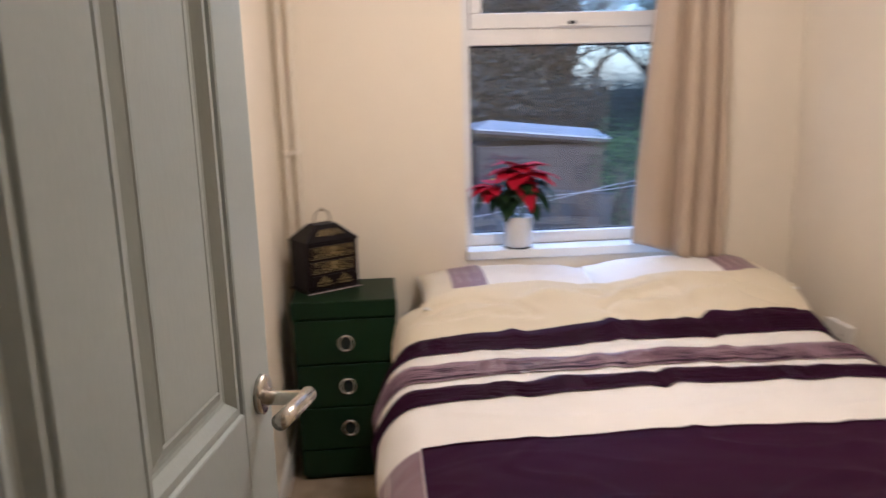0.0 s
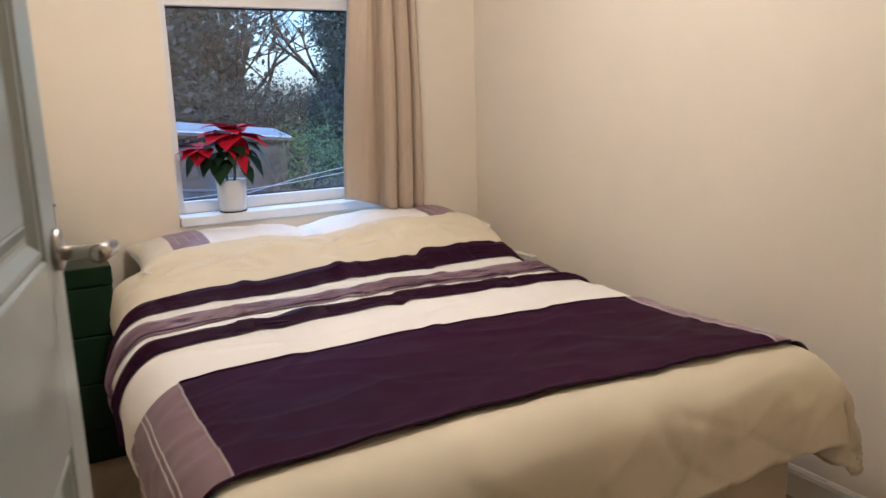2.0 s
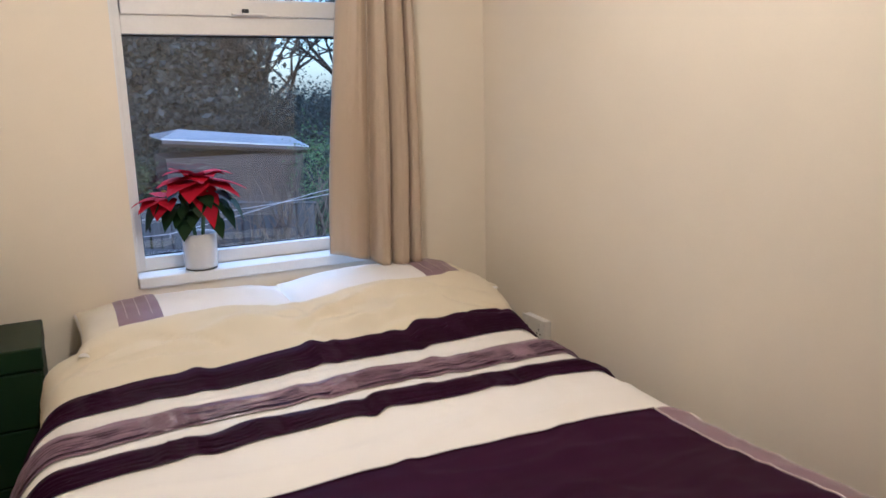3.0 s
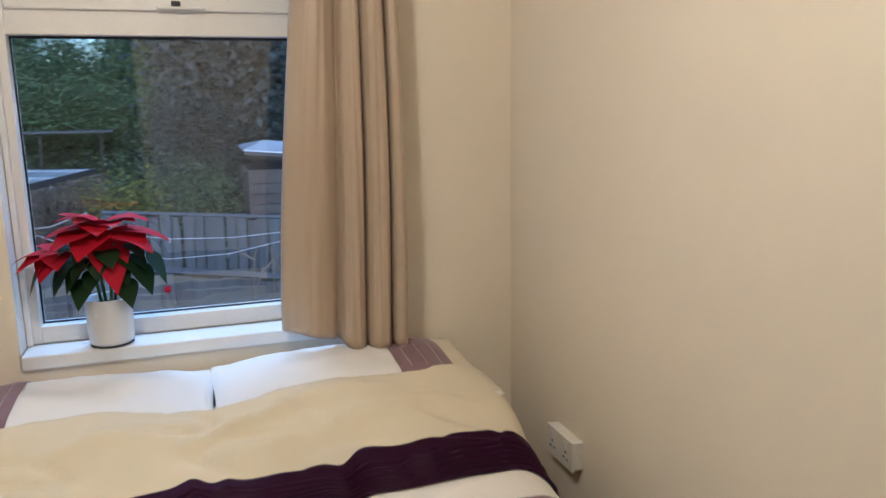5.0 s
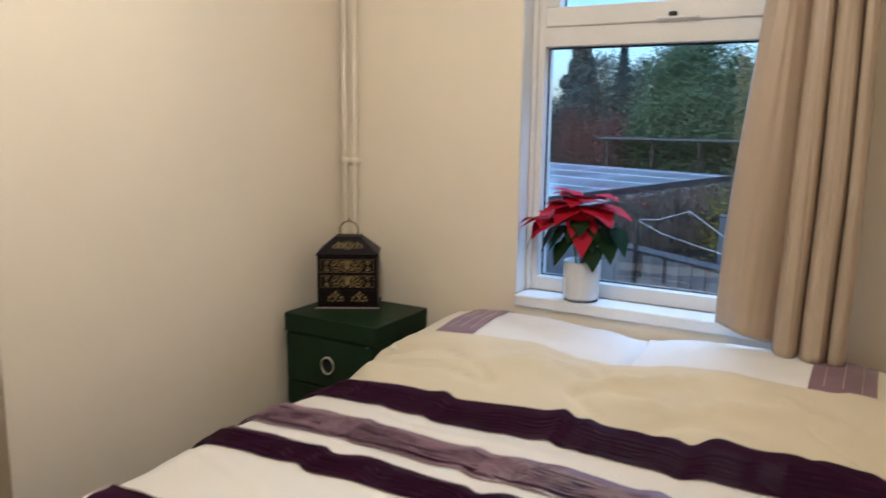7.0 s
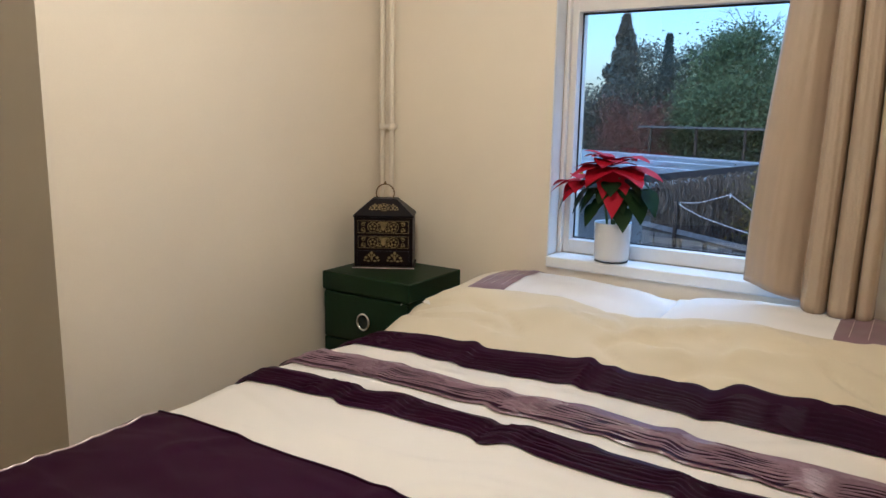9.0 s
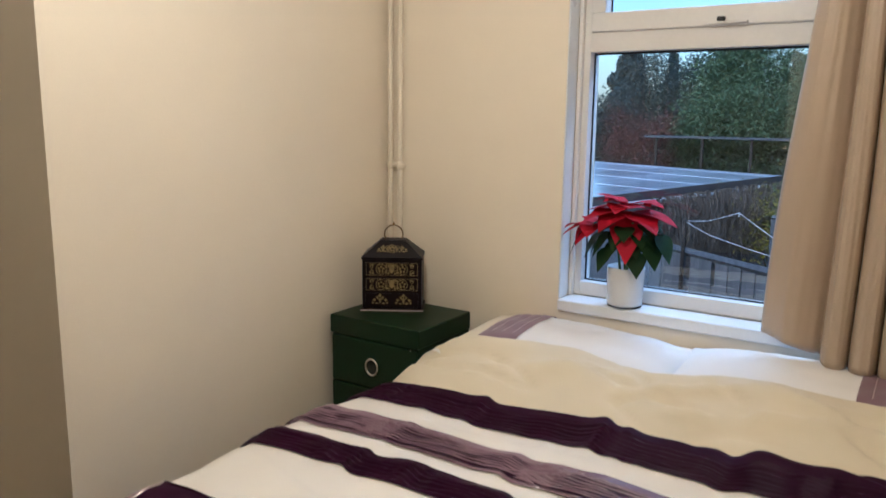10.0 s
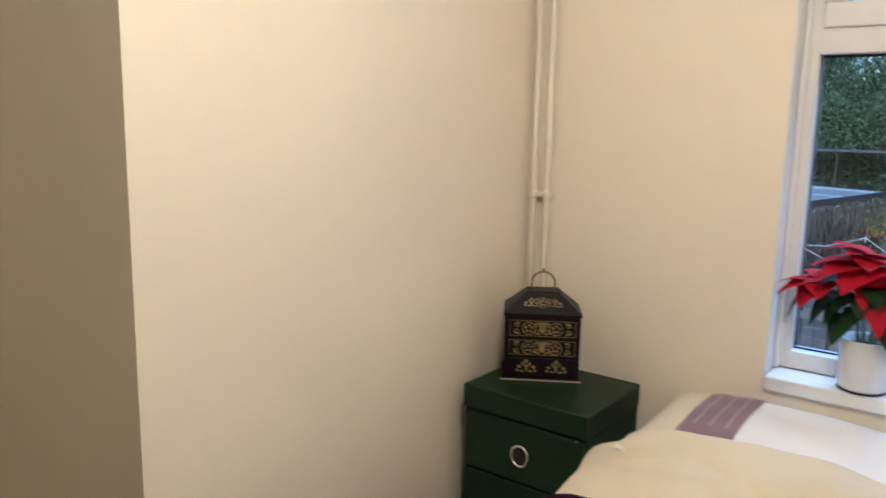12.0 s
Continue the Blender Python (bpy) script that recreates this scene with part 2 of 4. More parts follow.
# the same ivy with shade put into darker, flatter leaf colours
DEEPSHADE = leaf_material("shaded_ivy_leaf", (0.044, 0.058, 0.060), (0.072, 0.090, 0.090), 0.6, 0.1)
BRIGHTLEAF = leaf_material("bright_shrub_leaf", (0.10, 0.20, 0.07), (0.22, 0.32, 0.14), 0.45, 0.2)
YELLOWLEAF = leaf_material("yellow_autumn_leaf", (0.10, 0.11, 0.03), (0.42, 0.33, 0.05), 0.6, 0.2)
RUSSET = leaf_material("russet_leaf", (0.12, 0.045, 0.04), (0.22, 0.10, 0.08), 0.6, 0.15)
DRYVINE = leaf_material("dry_creeper_leaf", (0.062, 0.048, 0.036), (0.15, 0.12, 0.085), 0.8, 0.1)
CORD = material("white_cord", (0.62, 0.62, 0.64), 0.7, vary=0.1)
ASPHALT = material("hall_carpet", (0.40, 0.32, 0.22), 0.95, vary=0.12, grain=400, bump=0.5, depth=0.004)

# ---- setting: room, alcove, hall ----
LEFT, RIGHT, BACK, FRONT, HIGH = -0.325, 1.874, 3.085, 0.16, 2.4
WX0, WX1, WZ0, WZ1 = 0.434, 1.376, 0.757, 2.13   # window opening
CORNER = 1.712                                     # the left wall ends here


def structure(name, bm, mat, label, category):
    return tagged(part(name, bm, mat), label, category, kind="structure")


structure("floor", box((-1.15, FRONT - 0.12, -0.12), (RIGHT + 0.12, BACK + 0.28, 0)), CARPET, "beige cut-pile carpet over the bedroom floor", "floor")
structure("hall_floor", box((-1.15, -1.4, -0.12), (RIGHT + 0.12, FRONT - 0.12, -0.003)), ASPHALT, "beige carpet of the landing outside the bedroom", "floor")
structure("ceiling", box((-1.15, -1.4, HIGH), (RIGHT + 0.12, BACK + 0.28, HIGH + 0.12)), CEIL, "plain white painted bedroom ceiling", "ceiling")
bm = bmesh.new()
for lo, hi in (((LEFT - 0.1, WX0), (0, HIGH)), ((WX1, RIGHT + 0.12), (0, HIGH)), ((WX0, WX1), (0, WZ0)), ((WX0, WX1), (WZ1, HIGH))):
    box((lo[0], BACK, hi[0]), (lo[1], BACK + 0.28, hi[1]), bm=bm)
bmesh.ops.remove_doubles(bm, verts=bm.verts[:], dist=0.0005)
structure("wall_north", bm, WALL, "cream painted plaster wall with a deep window opening", "wall")
structure("wall_east", box((RIGHT, -1.4, 0), (RIGHT + 0.12, BACK, HIGH)), WALL, "plain cream painted plaster wall beside the bed", "wall")
structure("wall_west", box((LEFT - 0.1, CORNER + 0.1, 0), (LEFT, BACK, HIGH)), WALL, "cream painted plaster wall ending in an outer corner", "wall")
structure("wall_alcove_north", box((-1.15, CORNER, 0), (LEFT, CORNER + 0.1, HIGH)), WALL, "shaded cream wall facing the doorway side", "wall")
structure("wall_alcove_west", box((-1.25, -1.4, 0), (-1.15, CORNER + 0.1, HIGH)), WALL, "plain cream wall closing the recess behind the door", "wall")
bm = bmesh.new()
box((-1.15, FRONT - 0.12, 0), (-0.30, FRONT, HIGH), bm=bm)
box((0.62, FRONT - 0.12, 0), (RIGHT, FRONT, HIGH), bm=bm)
box((-0.30, FRONT - 0.12, 2.06), (0.62, FRONT, HIGH), bm=bm)
structure("wall_south", bm, WALL, "cream painted wall with the bedroom doorway", "wall")
structure("wall_hall", box((-1.15, -1.5, 0), (RIGHT, -1.4, HIGH)), WALL, "plain cream wall across the landing", "wall")
structure("door_lining", box((-0.30, FRONT - 0.125, 0), (-0.27, FRONT + 0.003, 2.03), 0.003), GLOSS, "white painted door lining on the hinge side", "door frame")
structure("door_lining", box((0.59, FRONT - 0.125, 0), (0.62, FRONT + 0.003, 2.03), 0.003), GLOSS, "white painted door lining on the latch side", "door frame")
structure("door_head", box((-0.30, FRONT - 0.125, 2.03), (0.62, FRONT + 0.003, 2.06), 0.003), GLOSS, "white painted head of the door frame", "door frame")


def skirting(a, b, inward):
    """A skirting board with a rounded top along a wall from a to b."""
    a, b, inward = Vector((*a, 0)), Vector((*b, 0)), Vector((*inward, 0))
    profile = [(0, 0), (0.016, 0), (0.016, 0.078), (0.013, 0.09), (0.006, 0.099), (0, 0.1)]
    bm = bmesh.new()
    ends = [[bm.verts.new(p + inward * d + Vector((0, 0, z))) for d, z in profile] for p in (a, b)]
    bm.faces.new(ends[0])
    bm.faces.new(ends[1][::-1])
    for i in range(len(profile)):
        j = (i + 1) % len(profile)
        bm.faces.new((ends[0][i], ends[1][i], ends[1][j], ends[0][j]))
    bmesh.ops.recalc_face_normals(bm, faces=bm.faces[:])
    structure("baseboard", bm, GLOSS, "white gloss painted skirting board along the wall", "skirting board")


skirting((RIGHT, FRONT), (RIGHT, BACK), (-1, 0))
skirting((LEFT, CORNER), (LEFT, BACK), (1, 0))
skirting((LEFT + 0.016, BACK), (RIGHT - 0.016, BACK), (0, -1))

# white painted lining of the window opening
for x0, x1 in ((WX0, WX0 + 0.004), (WX1 - 0.004, WX1)):
    structure("window_reveal", box((x0, BACK + 0.003, 0.798), (x1, 3.162, WZ1)), SILL, "white painted side of the window opening", "window reveal")

# ---- window ----
window = thing("window_1", "white plastic window with a fixed lower pane and a top vent above the bed", "window", kind="structure")
FY, GY = 3.185, 3.225        # frame face, glass
bm = bmesh.new()
box((WX0, FY, WZ0 + 0.04), (0.475, 3.26, WZ1), 0.003, bm=bm)
part("window_frame", bm, UPVC, window)
part("frame_step", box((WX0 + 0.004, FY - 0.022, 0.798), (0.453, FY + 0.002, WZ1 - 0.004), 0.003), UPVC, window)
part("frame_step", box((1.361, FY - 0.022, 0.798), (WX1 - 0.004, FY + 0.002, WZ1 - 0.004), 0.003), UPVC, window)
part("window_frame", box((1.341, FY, WZ0 + 0.04), (WX1, 3.26, WZ1), 0.003), UPVC, window)
part("window_frame", box((0.474, FY, WZ0 + 0.04), (1.342, 3.259, 0.847), 0.003), UPVC, window)
part("window_frame", box((0.474, FY, 1.647), (1.342, 3.259, 1.722), 0.003), UPVC, window)
part("window_frame", box((0.474, FY, 2.105), (1.342, 3.259, WZ1), 0.003), UPVC, window)
# sloping glazing beads round the lower pane


def bead(a, b, inward, parent, width=0.012):
    a, b, inward = Vector(a), Vector(b), Vector(inward)
    bm = bmesh.new()
    prof = [(0, 0.004), (0, 0.032), (width, 0.032), (width, 0.026), (0.003, 0.004)]
    ends = [[bm.verts.new(p + inward * d + Vector((0, y, 0))) for d, y in prof] for p in (a, b)]
    bm.faces.new(ends[0]), bm.faces.new(ends[1][::-1])
    for i in range(5):
        j = (i + 1) % 5
        bm.faces.new((ends[0][i], ends[1][i], ends[1][j], ends[0][j]))
    bmesh.ops.recalc_face_normals(bm, faces=bm.faces[:])
    return part("glazing_bead", bm, UPVC, parent)


# the opening sash of the top vent
sash = part("vent_sash", box((0.478, FY - 0.012, 1.712), (1.338, FY + 0.05, 1.775), 0.005), UPVC, window)
part("sash_rail", box((0.478, FY - 0.012, 2.062), (1.338, FY + 0.05, 2.115), 0.005), UPVC, sash)
part("sash_stile", box((0.478, FY - 0.012, 1.775), (0.527, FY + 0.05, 2.062), 0.004), UPVC, sash)
part("sash_stile", box((1.289, FY - 0.012, 1.775), (1.338, FY + 0.05, 2.062), 0.004), UPVC, sash)
for x0, x1, z0, z1 in ((0.475, 1.341, 0.847, 1.647), (0.527, 1.289, 1.775, 2.062)):
    pane = part("pane", box((x0 - 0.004, GY, z0 - 0.004), (x1 + 0.004, GY + 0.006, z1 + 0.004)), PANE, window)
    pane.visible_shadow = False
    g = 0.005
    for lo, hi in (((x0, z0), (x0 + g, z1)), ((x1 - g, z0), (x1, z1)), ((x0 + g, z1 - g * 1.4), (x1 - g, z1)), ((x0 + g, z0), (x1 - g, z0 + g))):
        part("gasket", box((lo[0], GY - 0.004, lo[1]), (hi[0], GY - 0.0005, hi[1])), GASKET, window)
latch = part("latch", box((0.855, FY - 0.030, 1.716), (0.985, FY - 0.013, 1.724), 0.003), UPVC, window, "white lever latch with a dark lock")
part("lock", box((0.894, FY - 0.032, 1.7245), (0.918, FY - 0.015, 1.738), 0.003), GASKET, latch)
structure("window_sill", box((WX0 + 0.004, BACK - 0.016, WZ0), (WX1 - 0.004, 3.1845, 0.797), 0.006, 3), SILL, "white painted window board under the window", "window sill")
structure("outer_sill", box((WX0 - 0.03, 3.262, 0.765), (WX1 + 0.03, 3.42, 0.80), 0.006), UPVC, "white plastic outer window sill", "window sill")

# ---- door, standing open ----
door = thing("door_1", "grey-green painted four-panel door standing open with a lever handle", "door", kind="structure")
DW, DH, DT = 0.782, 2.0, 0.04
# local x runs from the latch edge to the hinge, y is the thickness with the seen face at 0
STILE, MUNT0, MUNT1 = 0.095, 0.335, 0.447
for x0, x1 in ((0, STILE), (DW - STILE, DW)):
    part("stile", box((x0, 0, 0.008), (x1, DT, DH), 0.003), DOORPAINT, door)
for z0, z1 in ((0.008, 0.235), (0.860, 1.085), (1.885, DH)):
    part("rail", box((STILE, 0.0004, z0), (DW - STILE, DT - 0.0004, z1), 0.001), DOORPAINT, door)
for z0, z1 in ((0.235, 0.860), (1.085, 1.885)):
    part("muntin", box((MUNT0, 0.0004, z0), (MUNT1, DT - 0.0004, z1), 0.001), DOORPAINT, door)
    for x0, x1 in ((STILE, MUNT0), (MUNT1, DW - STILE)):
        # sunk moulding, stepping down to a raised field
        levels = [(-0.003, 0.0012), (0.001, 0.0012), (0.003, 0.0050), (0.006, 0.0052), (0.009, 0.0026), (0.015, 0.0030), (0.027, 0.0125), (0.031, 0.0135), (0.037, 0.0132), (0.050, 0.0078), (0.053, 0.0094), (0.055, 0.0076), (0.062, 0.0078)]
        bm = bmesh.new()
        loops = [[bm.verts.new((x, y, z)) for x, z in ((x0 + d, z0 + d), (x1 - d, z0 + d), (x1 - d, z1 - d), (x0 + d, z1 - d))] for d, y in levels]
        for a, b in zip(loops, loops[1:]):
            for k in range(4):
                bm.faces.new((a[k], a[(k + 1) % 4], b[(k + 1) % 4], b[k]))
        bmesh.ops.recalc_face_normals(bm, faces=bm.faces[:])
        part("moulding", bm, DOORPAINT, door)
        part("panel", box((x0 + 0.058, 0.0075, z0 + 0.058), (x1 - 0.058, 0.030, z1 - 0.058)), DOORPAINT, door)
handle = part("handle_rose", moved(lathe([(0.0, 0.009), (0.022, 0.009), (0.026, 0.007), (0.026, 0.0), (0.0, 0.0)], (0, 0, 0)), pose(0.040, 0, 1.090, 90, 0, 0)), NICKEL, door, "satin nickel round rose", smooth=True)
part("spindle", tube([(0.040, 0, 1.085), (0.040, -0.03, 1.085), (0.040, -0.052, 1.086), (0.043, -0.060, 1.087), (0.051, -0.064, 1.088)], 0.0095, 16), NICKEL, handle, smooth=True)
part("lever", tube([(0.031, -0.062, 1.087), (0.06, -0.062, 1.0895), (0.10, -0.061, 1.094), (0.142, -0.060, 1.099)], 0.0105, 18), NICKEL, handle, smooth=True)
part("latch_plate", box((-0.002, 0.010, 1.02), (0.0, 0.032, 1.13)), NICKEL, door)
for z in (0.25, 1.05, 1.78):
    part("hinge", tube([(DW + 0.004, 0.0, z - 0.05), (DW + 0.004, 0.0, z + 0.05)], 0.006, 10), NICKEL, door)
swap = Matrix.Translation((DW, 0, 0)) @ Matrix.Diagonal((-1, 1, 1, 1))      # hinge at x = 0
for piece in door.children_recursive:
    piece.data.transform(swap)
    piece.data.flip_normals()
door.matrix_world = pose(-0.082 - DW * 0.189, 0.945 - DW * 0.982, 0, 0, 0, 79.1)

# ---- heating pipes in the corner ----
pipes = thing("heating_pipes", "pair of cream painted pipes running up the wall corner", "pipes")
for x in (-0.294, -0.248):
    part("pipe", tube([(x, 3.064, 0.0), (x, 3.064, 1.2), (x, 3.064, HIGH)], 0.0105, 14), PIPEPAINT, pipes, smooth=True)
    part("joint", tube([(x, 3.064, 1.222), (x, 3.064, 1.226), (x, 3.064, 1.246), (x, 3.064, 1.25)], [0.011, 0.0145, 0.0145, 0.011], 14), PIPEPAINT, pipes, smooth=True)
part("bracket", box((-0.307, 3.058, 1.228), (-0.233, 3.084, 1.244), 0.003), PIPEPAINT, pipes)

# ---- wall socket ----
socket = thing("wall_socket", "white plastic double socket in a surface box on the wall", "socket")
part("back_box", box((RIGHT - 0.028, 2.585, 0.452), (RIGHT, 2.735, 0.535), 0.004), PLASTIC, socket)
plate = part("plate", box((RIGHT - 0.036, 2.583, 0.450), (RIGHT - 0.0285, 2.737, 0.537), 0.003), PLASTIC, socket)
for y in (2.62, 2.70):
    part("switch", box((RIGHT - 0.040, y - 0.007, 0.51), (RIGHT - 0.0365, y + 0.007, 0.526), 0.001), PLASTIC, plate)
    for dy, dz in ((0, 0.018), (-0.011, 0), (0.011, 0)):
        part("pin_hole", box((RIGHT - 0.0375, y + dy - 0.003, 0.478 + dz - 0.003), (RIGHT - 0.0362, y + dy + 0.003, 0.478 + dz + 0.003)), GAPSHADE, plate)

# ---- green chest of drawers ----
chest = thing("bedside_chest", "dark green painted narrow chest of three drawers with ring pulls", "chest")
CX0, CX1, CY0, CY1 = -0.268, 0.119, 2.686, 3.004
part("body", box((CX0, CY0, 0.02), (CX1, CY1, 0.650), 0.003), GREEN, chest)
part("plinth", box((CX0 + 0.012, CY0 + 0.012, 0.0), (CX1 - 0.012, CY1, 0.0198)), GREEN, chest)
part("lid", box((CX0 - 0.005, CY0 - 0.010, 0.6505), (CX1 + 0.003, CY1 + 0.003, 0.717), 0.005, 3), GREEN, chest)
for z0, z1, ring in ((0.476, 0.644, 0.556), (0.304, 0.470, 0.386), (0.132, 0.298, 0.217)):
    drawer = part("drawer", box((CX0 + 0.006, CY0 - 0.0115, z0), (CX1 - 0.006, CY0 - 0.001, z1), 0.003), GREEN, chest)
    cx, cy = -0.073, CY0 - 0.017
    part("ring_pull", tube([(cx + 0.026 * math.cos(a), cy - 0.001, ring + 0.029 * math.sin(a)) for a in span(0, math.tau * 27 / 28, 28)], 0.0044, 10, closed=True), CHROME, drawer, "polished chrome ring", smooth=True)
    # flat dark disc, not cut in: the shade inside the ring is its colour
    part("recess", moved(lathe([(0, 0.002), (0.024, 0.002), (0.024, 0), (0, 0)], (0, 0, 0), 28), pose(cx, CY0 - 0.0117, ring, 90, 0, 0)), GAPSHADE, drawer)
part("kickboard", box((CX0 + 0.006, CY0 - 0.008, 0.024), (CX1 - 0.006, CY0 - 0.001, 0.126), 0.003), GREEN, chest)
part("key", tube([(CX1 - 0.022, CY0 - 0.012, 0.648), (CX1 - 0.022, CY0 - 0.02, 0.648)], 0.003, 8), CHROME, chest)

# ---- lacquered jewellery box ----
jbox = thing("jewellery_box", "black lacquered jewellery box with gold painted drawers and ring handle", "box")
JW, JD, JH, JT = 0.218, 0.145, 0.192, 0.258    # width, depth, body height, roof height
part("base_board", box((-0.006, -0.006, 0), (JW + 0.006, JD + 0.004, 0.009), 0.002), LACQUER, jbox)
part("body", box((0, 0, 0.009), (JW, JD, JH), 0.002), LACQUER, jbox)
bm = bmesh.new()
inset_x, inset_y = 0.064, 0.042
lo = [bm.verts.new(p) for p in ((-0.003, -0.003, JH + 0.001), (JW + 0.003, -0.003, JH + 0.001), (JW + 0.003, JD + 0.003, JH + 0.001), (-0.003, JD + 0.003, JH + 0.001))]
mid = [bm.verts.new((v.co.x, v.co.y, JH + 0.008)) for v in lo]
hi = [bm.verts.new(p) for p in ((inset_x, inset_y, JT), (JW - inset_x, inset_y, JT), (JW - inset_x, JD - inset_y, JT), (inset_x, JD - inset_y, JT))]
for a, b in ((lo, mid), (mid, hi)):
    for k in range(4):
        bm.faces.new((a[k], a[(k + 1) % 4], b[(k + 1) % 4], b[k]))
bm.faces.new(hi), bm.faces.new(lo[::-1])
bmesh.ops.recalc_face_normals(bm, faces=bm.faces[:])
part("roof", bm, LACQUER, jbox)
part("ring_handle", tube([(JW / 2 + 0.034 * math.cos(a), JD / 2, JT + 0.018 + 0.034 * math.sin(a)) for a in span(-0.5, math.pi + 0.5, 22)], 0.0026, 8), BRASS, jbox, "thin brass loop handle", smooth=True)
part("finial", tube([(JW / 2, JD / 2, JT + 0.050), (JW / 2, JD / 2, JT + 0.062)], [0.005, 0.003], 8), BRASS, jbox)


def curl(cx, cz, r, turns, flip, start=0.0):
    """A gold spiral line on the front."""
    pts = [(cx + flip * r * (1 - 0.75 * t) * math.cos(start + turns * math.tau * t), -0.0012, cz + r * (1 - 0.75 * t) * math.sin(start + turns * math.tau * t)) for t in span(0, 1, 16)]
    return tube(pts, 0.0011, 4)


def blob(bm, cx, cz, w, h, y=-0.0015):
    """A small pointed gold petal added to an ornament."""
    bm.faces.new([bm.verts.new((cx + w * math.cos(j * math.tau / 8) * (1 if j % 2 == 0 else 0.8), y, cz + h * math.sin(j * math.tau / 8) * (1 if j % 2 == 0 else 0.8))) for j in range(8)])


def medallion(cx, cz, r):
    """A ring with a flower in it."""
    bm = tube([(cx + r * math.cos(t), -0.0012, cz + r * math.sin(t)) for t in span(0, math.tau * 15 / 16, 16)], 0.0012, 4, closed=True)
    for k in range(5):
        t = k * math.tau / 5 + 0.3
        blob(bm, cx + 0.5 * r * math.cos(t), cz + 0.5 * r * math.sin(t), 0.26 * r, 0.26 * r)
    return bm


def bouquet(cx, cz, r):
    """A spray of petals rising from a foot."""
    bm = bmesh.new()
    for dx, dz, w, h in ((0, 0.75, 0.26, 0.34), (-0.42, 0.45, 0.22, 0.24), (0.42, 0.45, 0.22, 0.24), (-0.9, 0.05, 0.30, 0.24), (0.9, 0.05, 0.30, 0.24), (-1.1, -0.4, 0.22, 0.20), (1.1, -0.4, 0.22, 0.20), (-0.5, -0.5, 0.34, 0.16), (0.5, -0.5, 0.34, 0.16), (0, -0.1, 0.2, 0.5), (0, 0.2, 0.5, 0.12)):
        blob(bm, cx + dx * r, cz + dz * r, w * r, h * r, -0.0013 - 0.0002 * abs(dx))
    return bm


front = pose(0, -0.005, 0)
for row, (z0, z1) in enumerate(((0.016, 0.068), (0.078, 0.124), (0.134, 0.182))):
    zc = (z0 + z1) / 2
    jd = part("drawer", box((0.012, -0.005, z0), (JW - 0.012, -0.0002, z1), 0.0015), LACQUER, jbox)
    if row == 0:
        for cx in (0.066, JW - 0.066):
            part("gold_spray", moved(bouquet(cx, zc, 0.0235), front), GOLD, jd)
        continue
    for flip, cx in ((1, 0.070), (-1, JW - 0.070)):
        part("gold_medallion", moved(medallion(cx, zc, 0.0185), front), GOLD, jd)
        # leafy scrolls running from the medallion to the drawer's end and to the lock
        for dx, up in ((-0.034, 1), (-0.034, -1), (0.024, 1), (0.024, -1)):
            part("gold_curl", moved(curl(cx + flip * dx, zc + up * 0.010, 0.0085, 1.3, flip * up, 0.6 * up), front), GOLD, jd)
            bm = bmesh.new()
            blob(bm, cx + flip * (dx + 0.004), zc + up * 0.016, 0.0055, 0.0028)
            blob(bm, cx + flip * (dx - 0.005), zc + up * 0.013, 0.0032, 0.0042)
            part("gold_leaf", moved(bm, front), GOLD, jd)
    bm = bmesh.new()
    box((JW / 2 - 0.009, -0.0075, zc - 0.004), (JW / 2 + 0.009, -0.0052, z1 - 0.005), 0.001, bm=bm)
    blob(bm, JW / 2, zc - 0.004, 0.009, 0.011, -0.0076)
    part("lock_plate", bm, GOLD, jd, "gold shield-shaped lock plate")
    for zz in (z0 + 0.0018, z1 - 0.0018):
        part("gold_line", box((0.014, -0.0062, zz - 0.0006), (JW - 0.014, -0.0052, zz + 0.0006)), GOLD, jd)
    for xx in (0.0155, JW - 0.0155):
        part("gold_line", box((xx - 0.0006, -0.0062, z0 + 0.003), (xx + 0.0006, -0.0052, z1 - 0.003)), GOLD, jd)
tilt = math.degrees(math.atan2(inset_y + 0.003, JT - JH - 0.008))
roof_front = pose(0, -0.0035, JH + 0.008, -tilt, 0, 0)
for flip, cx in ((1, JW / 2 - 0.034), (-1, JW / 2 + 0.034)):
    part("gold_spray", moved(bouquet(cx, 0.034, 0.0165), roof_front), GOLD, jbox)
    part("gold_curl", moved(curl(JW / 2 - flip * 0.016, 0.040, 0.010, 1.3, -flip), roof_front), GOLD, jbox)
part("gold_medallion", moved(medallion(JW / 2, 0.036, 0.0160), roof_front), GOLD, jbox)
part("gold_line", box((-0.007, -0.0075, 0.002), (JW + 0.007, -0.0062, 0.006)), SILVER, jbox)
jbox.matrix_world = pose(-0.206, 2.779, 0.7172, 0, 0, 32)

# ---- bed ----
BX, TOP = 0.85, 0.612      # middle line of the bed, top of the cover
bed = thing("divan_bed", "double divan bed with a beige fabric base and mattress", "bed")
part("base", box((BX - 0.675, 1.02, 0.05), (BX + 0.675, 2.99, 0.33), 0.02, 3), DIVAN, bed)
part("mattress", box((BX - 0.675, 1.02, 0.331), (BX + 0.675, 2.99, 0.545), 0.05, 4), WHITECLOTH, bed)
for x in (-0.6, 0.6):
    for y in (1.12, 2.88):
        part("castor", tube([(BX + x, y, 0.0), (BX + x, y, 0.05)], 0.022, 12), GASKET, bed)

HALF, ROUND, FOOT = 0.66, 0.13, 1.10


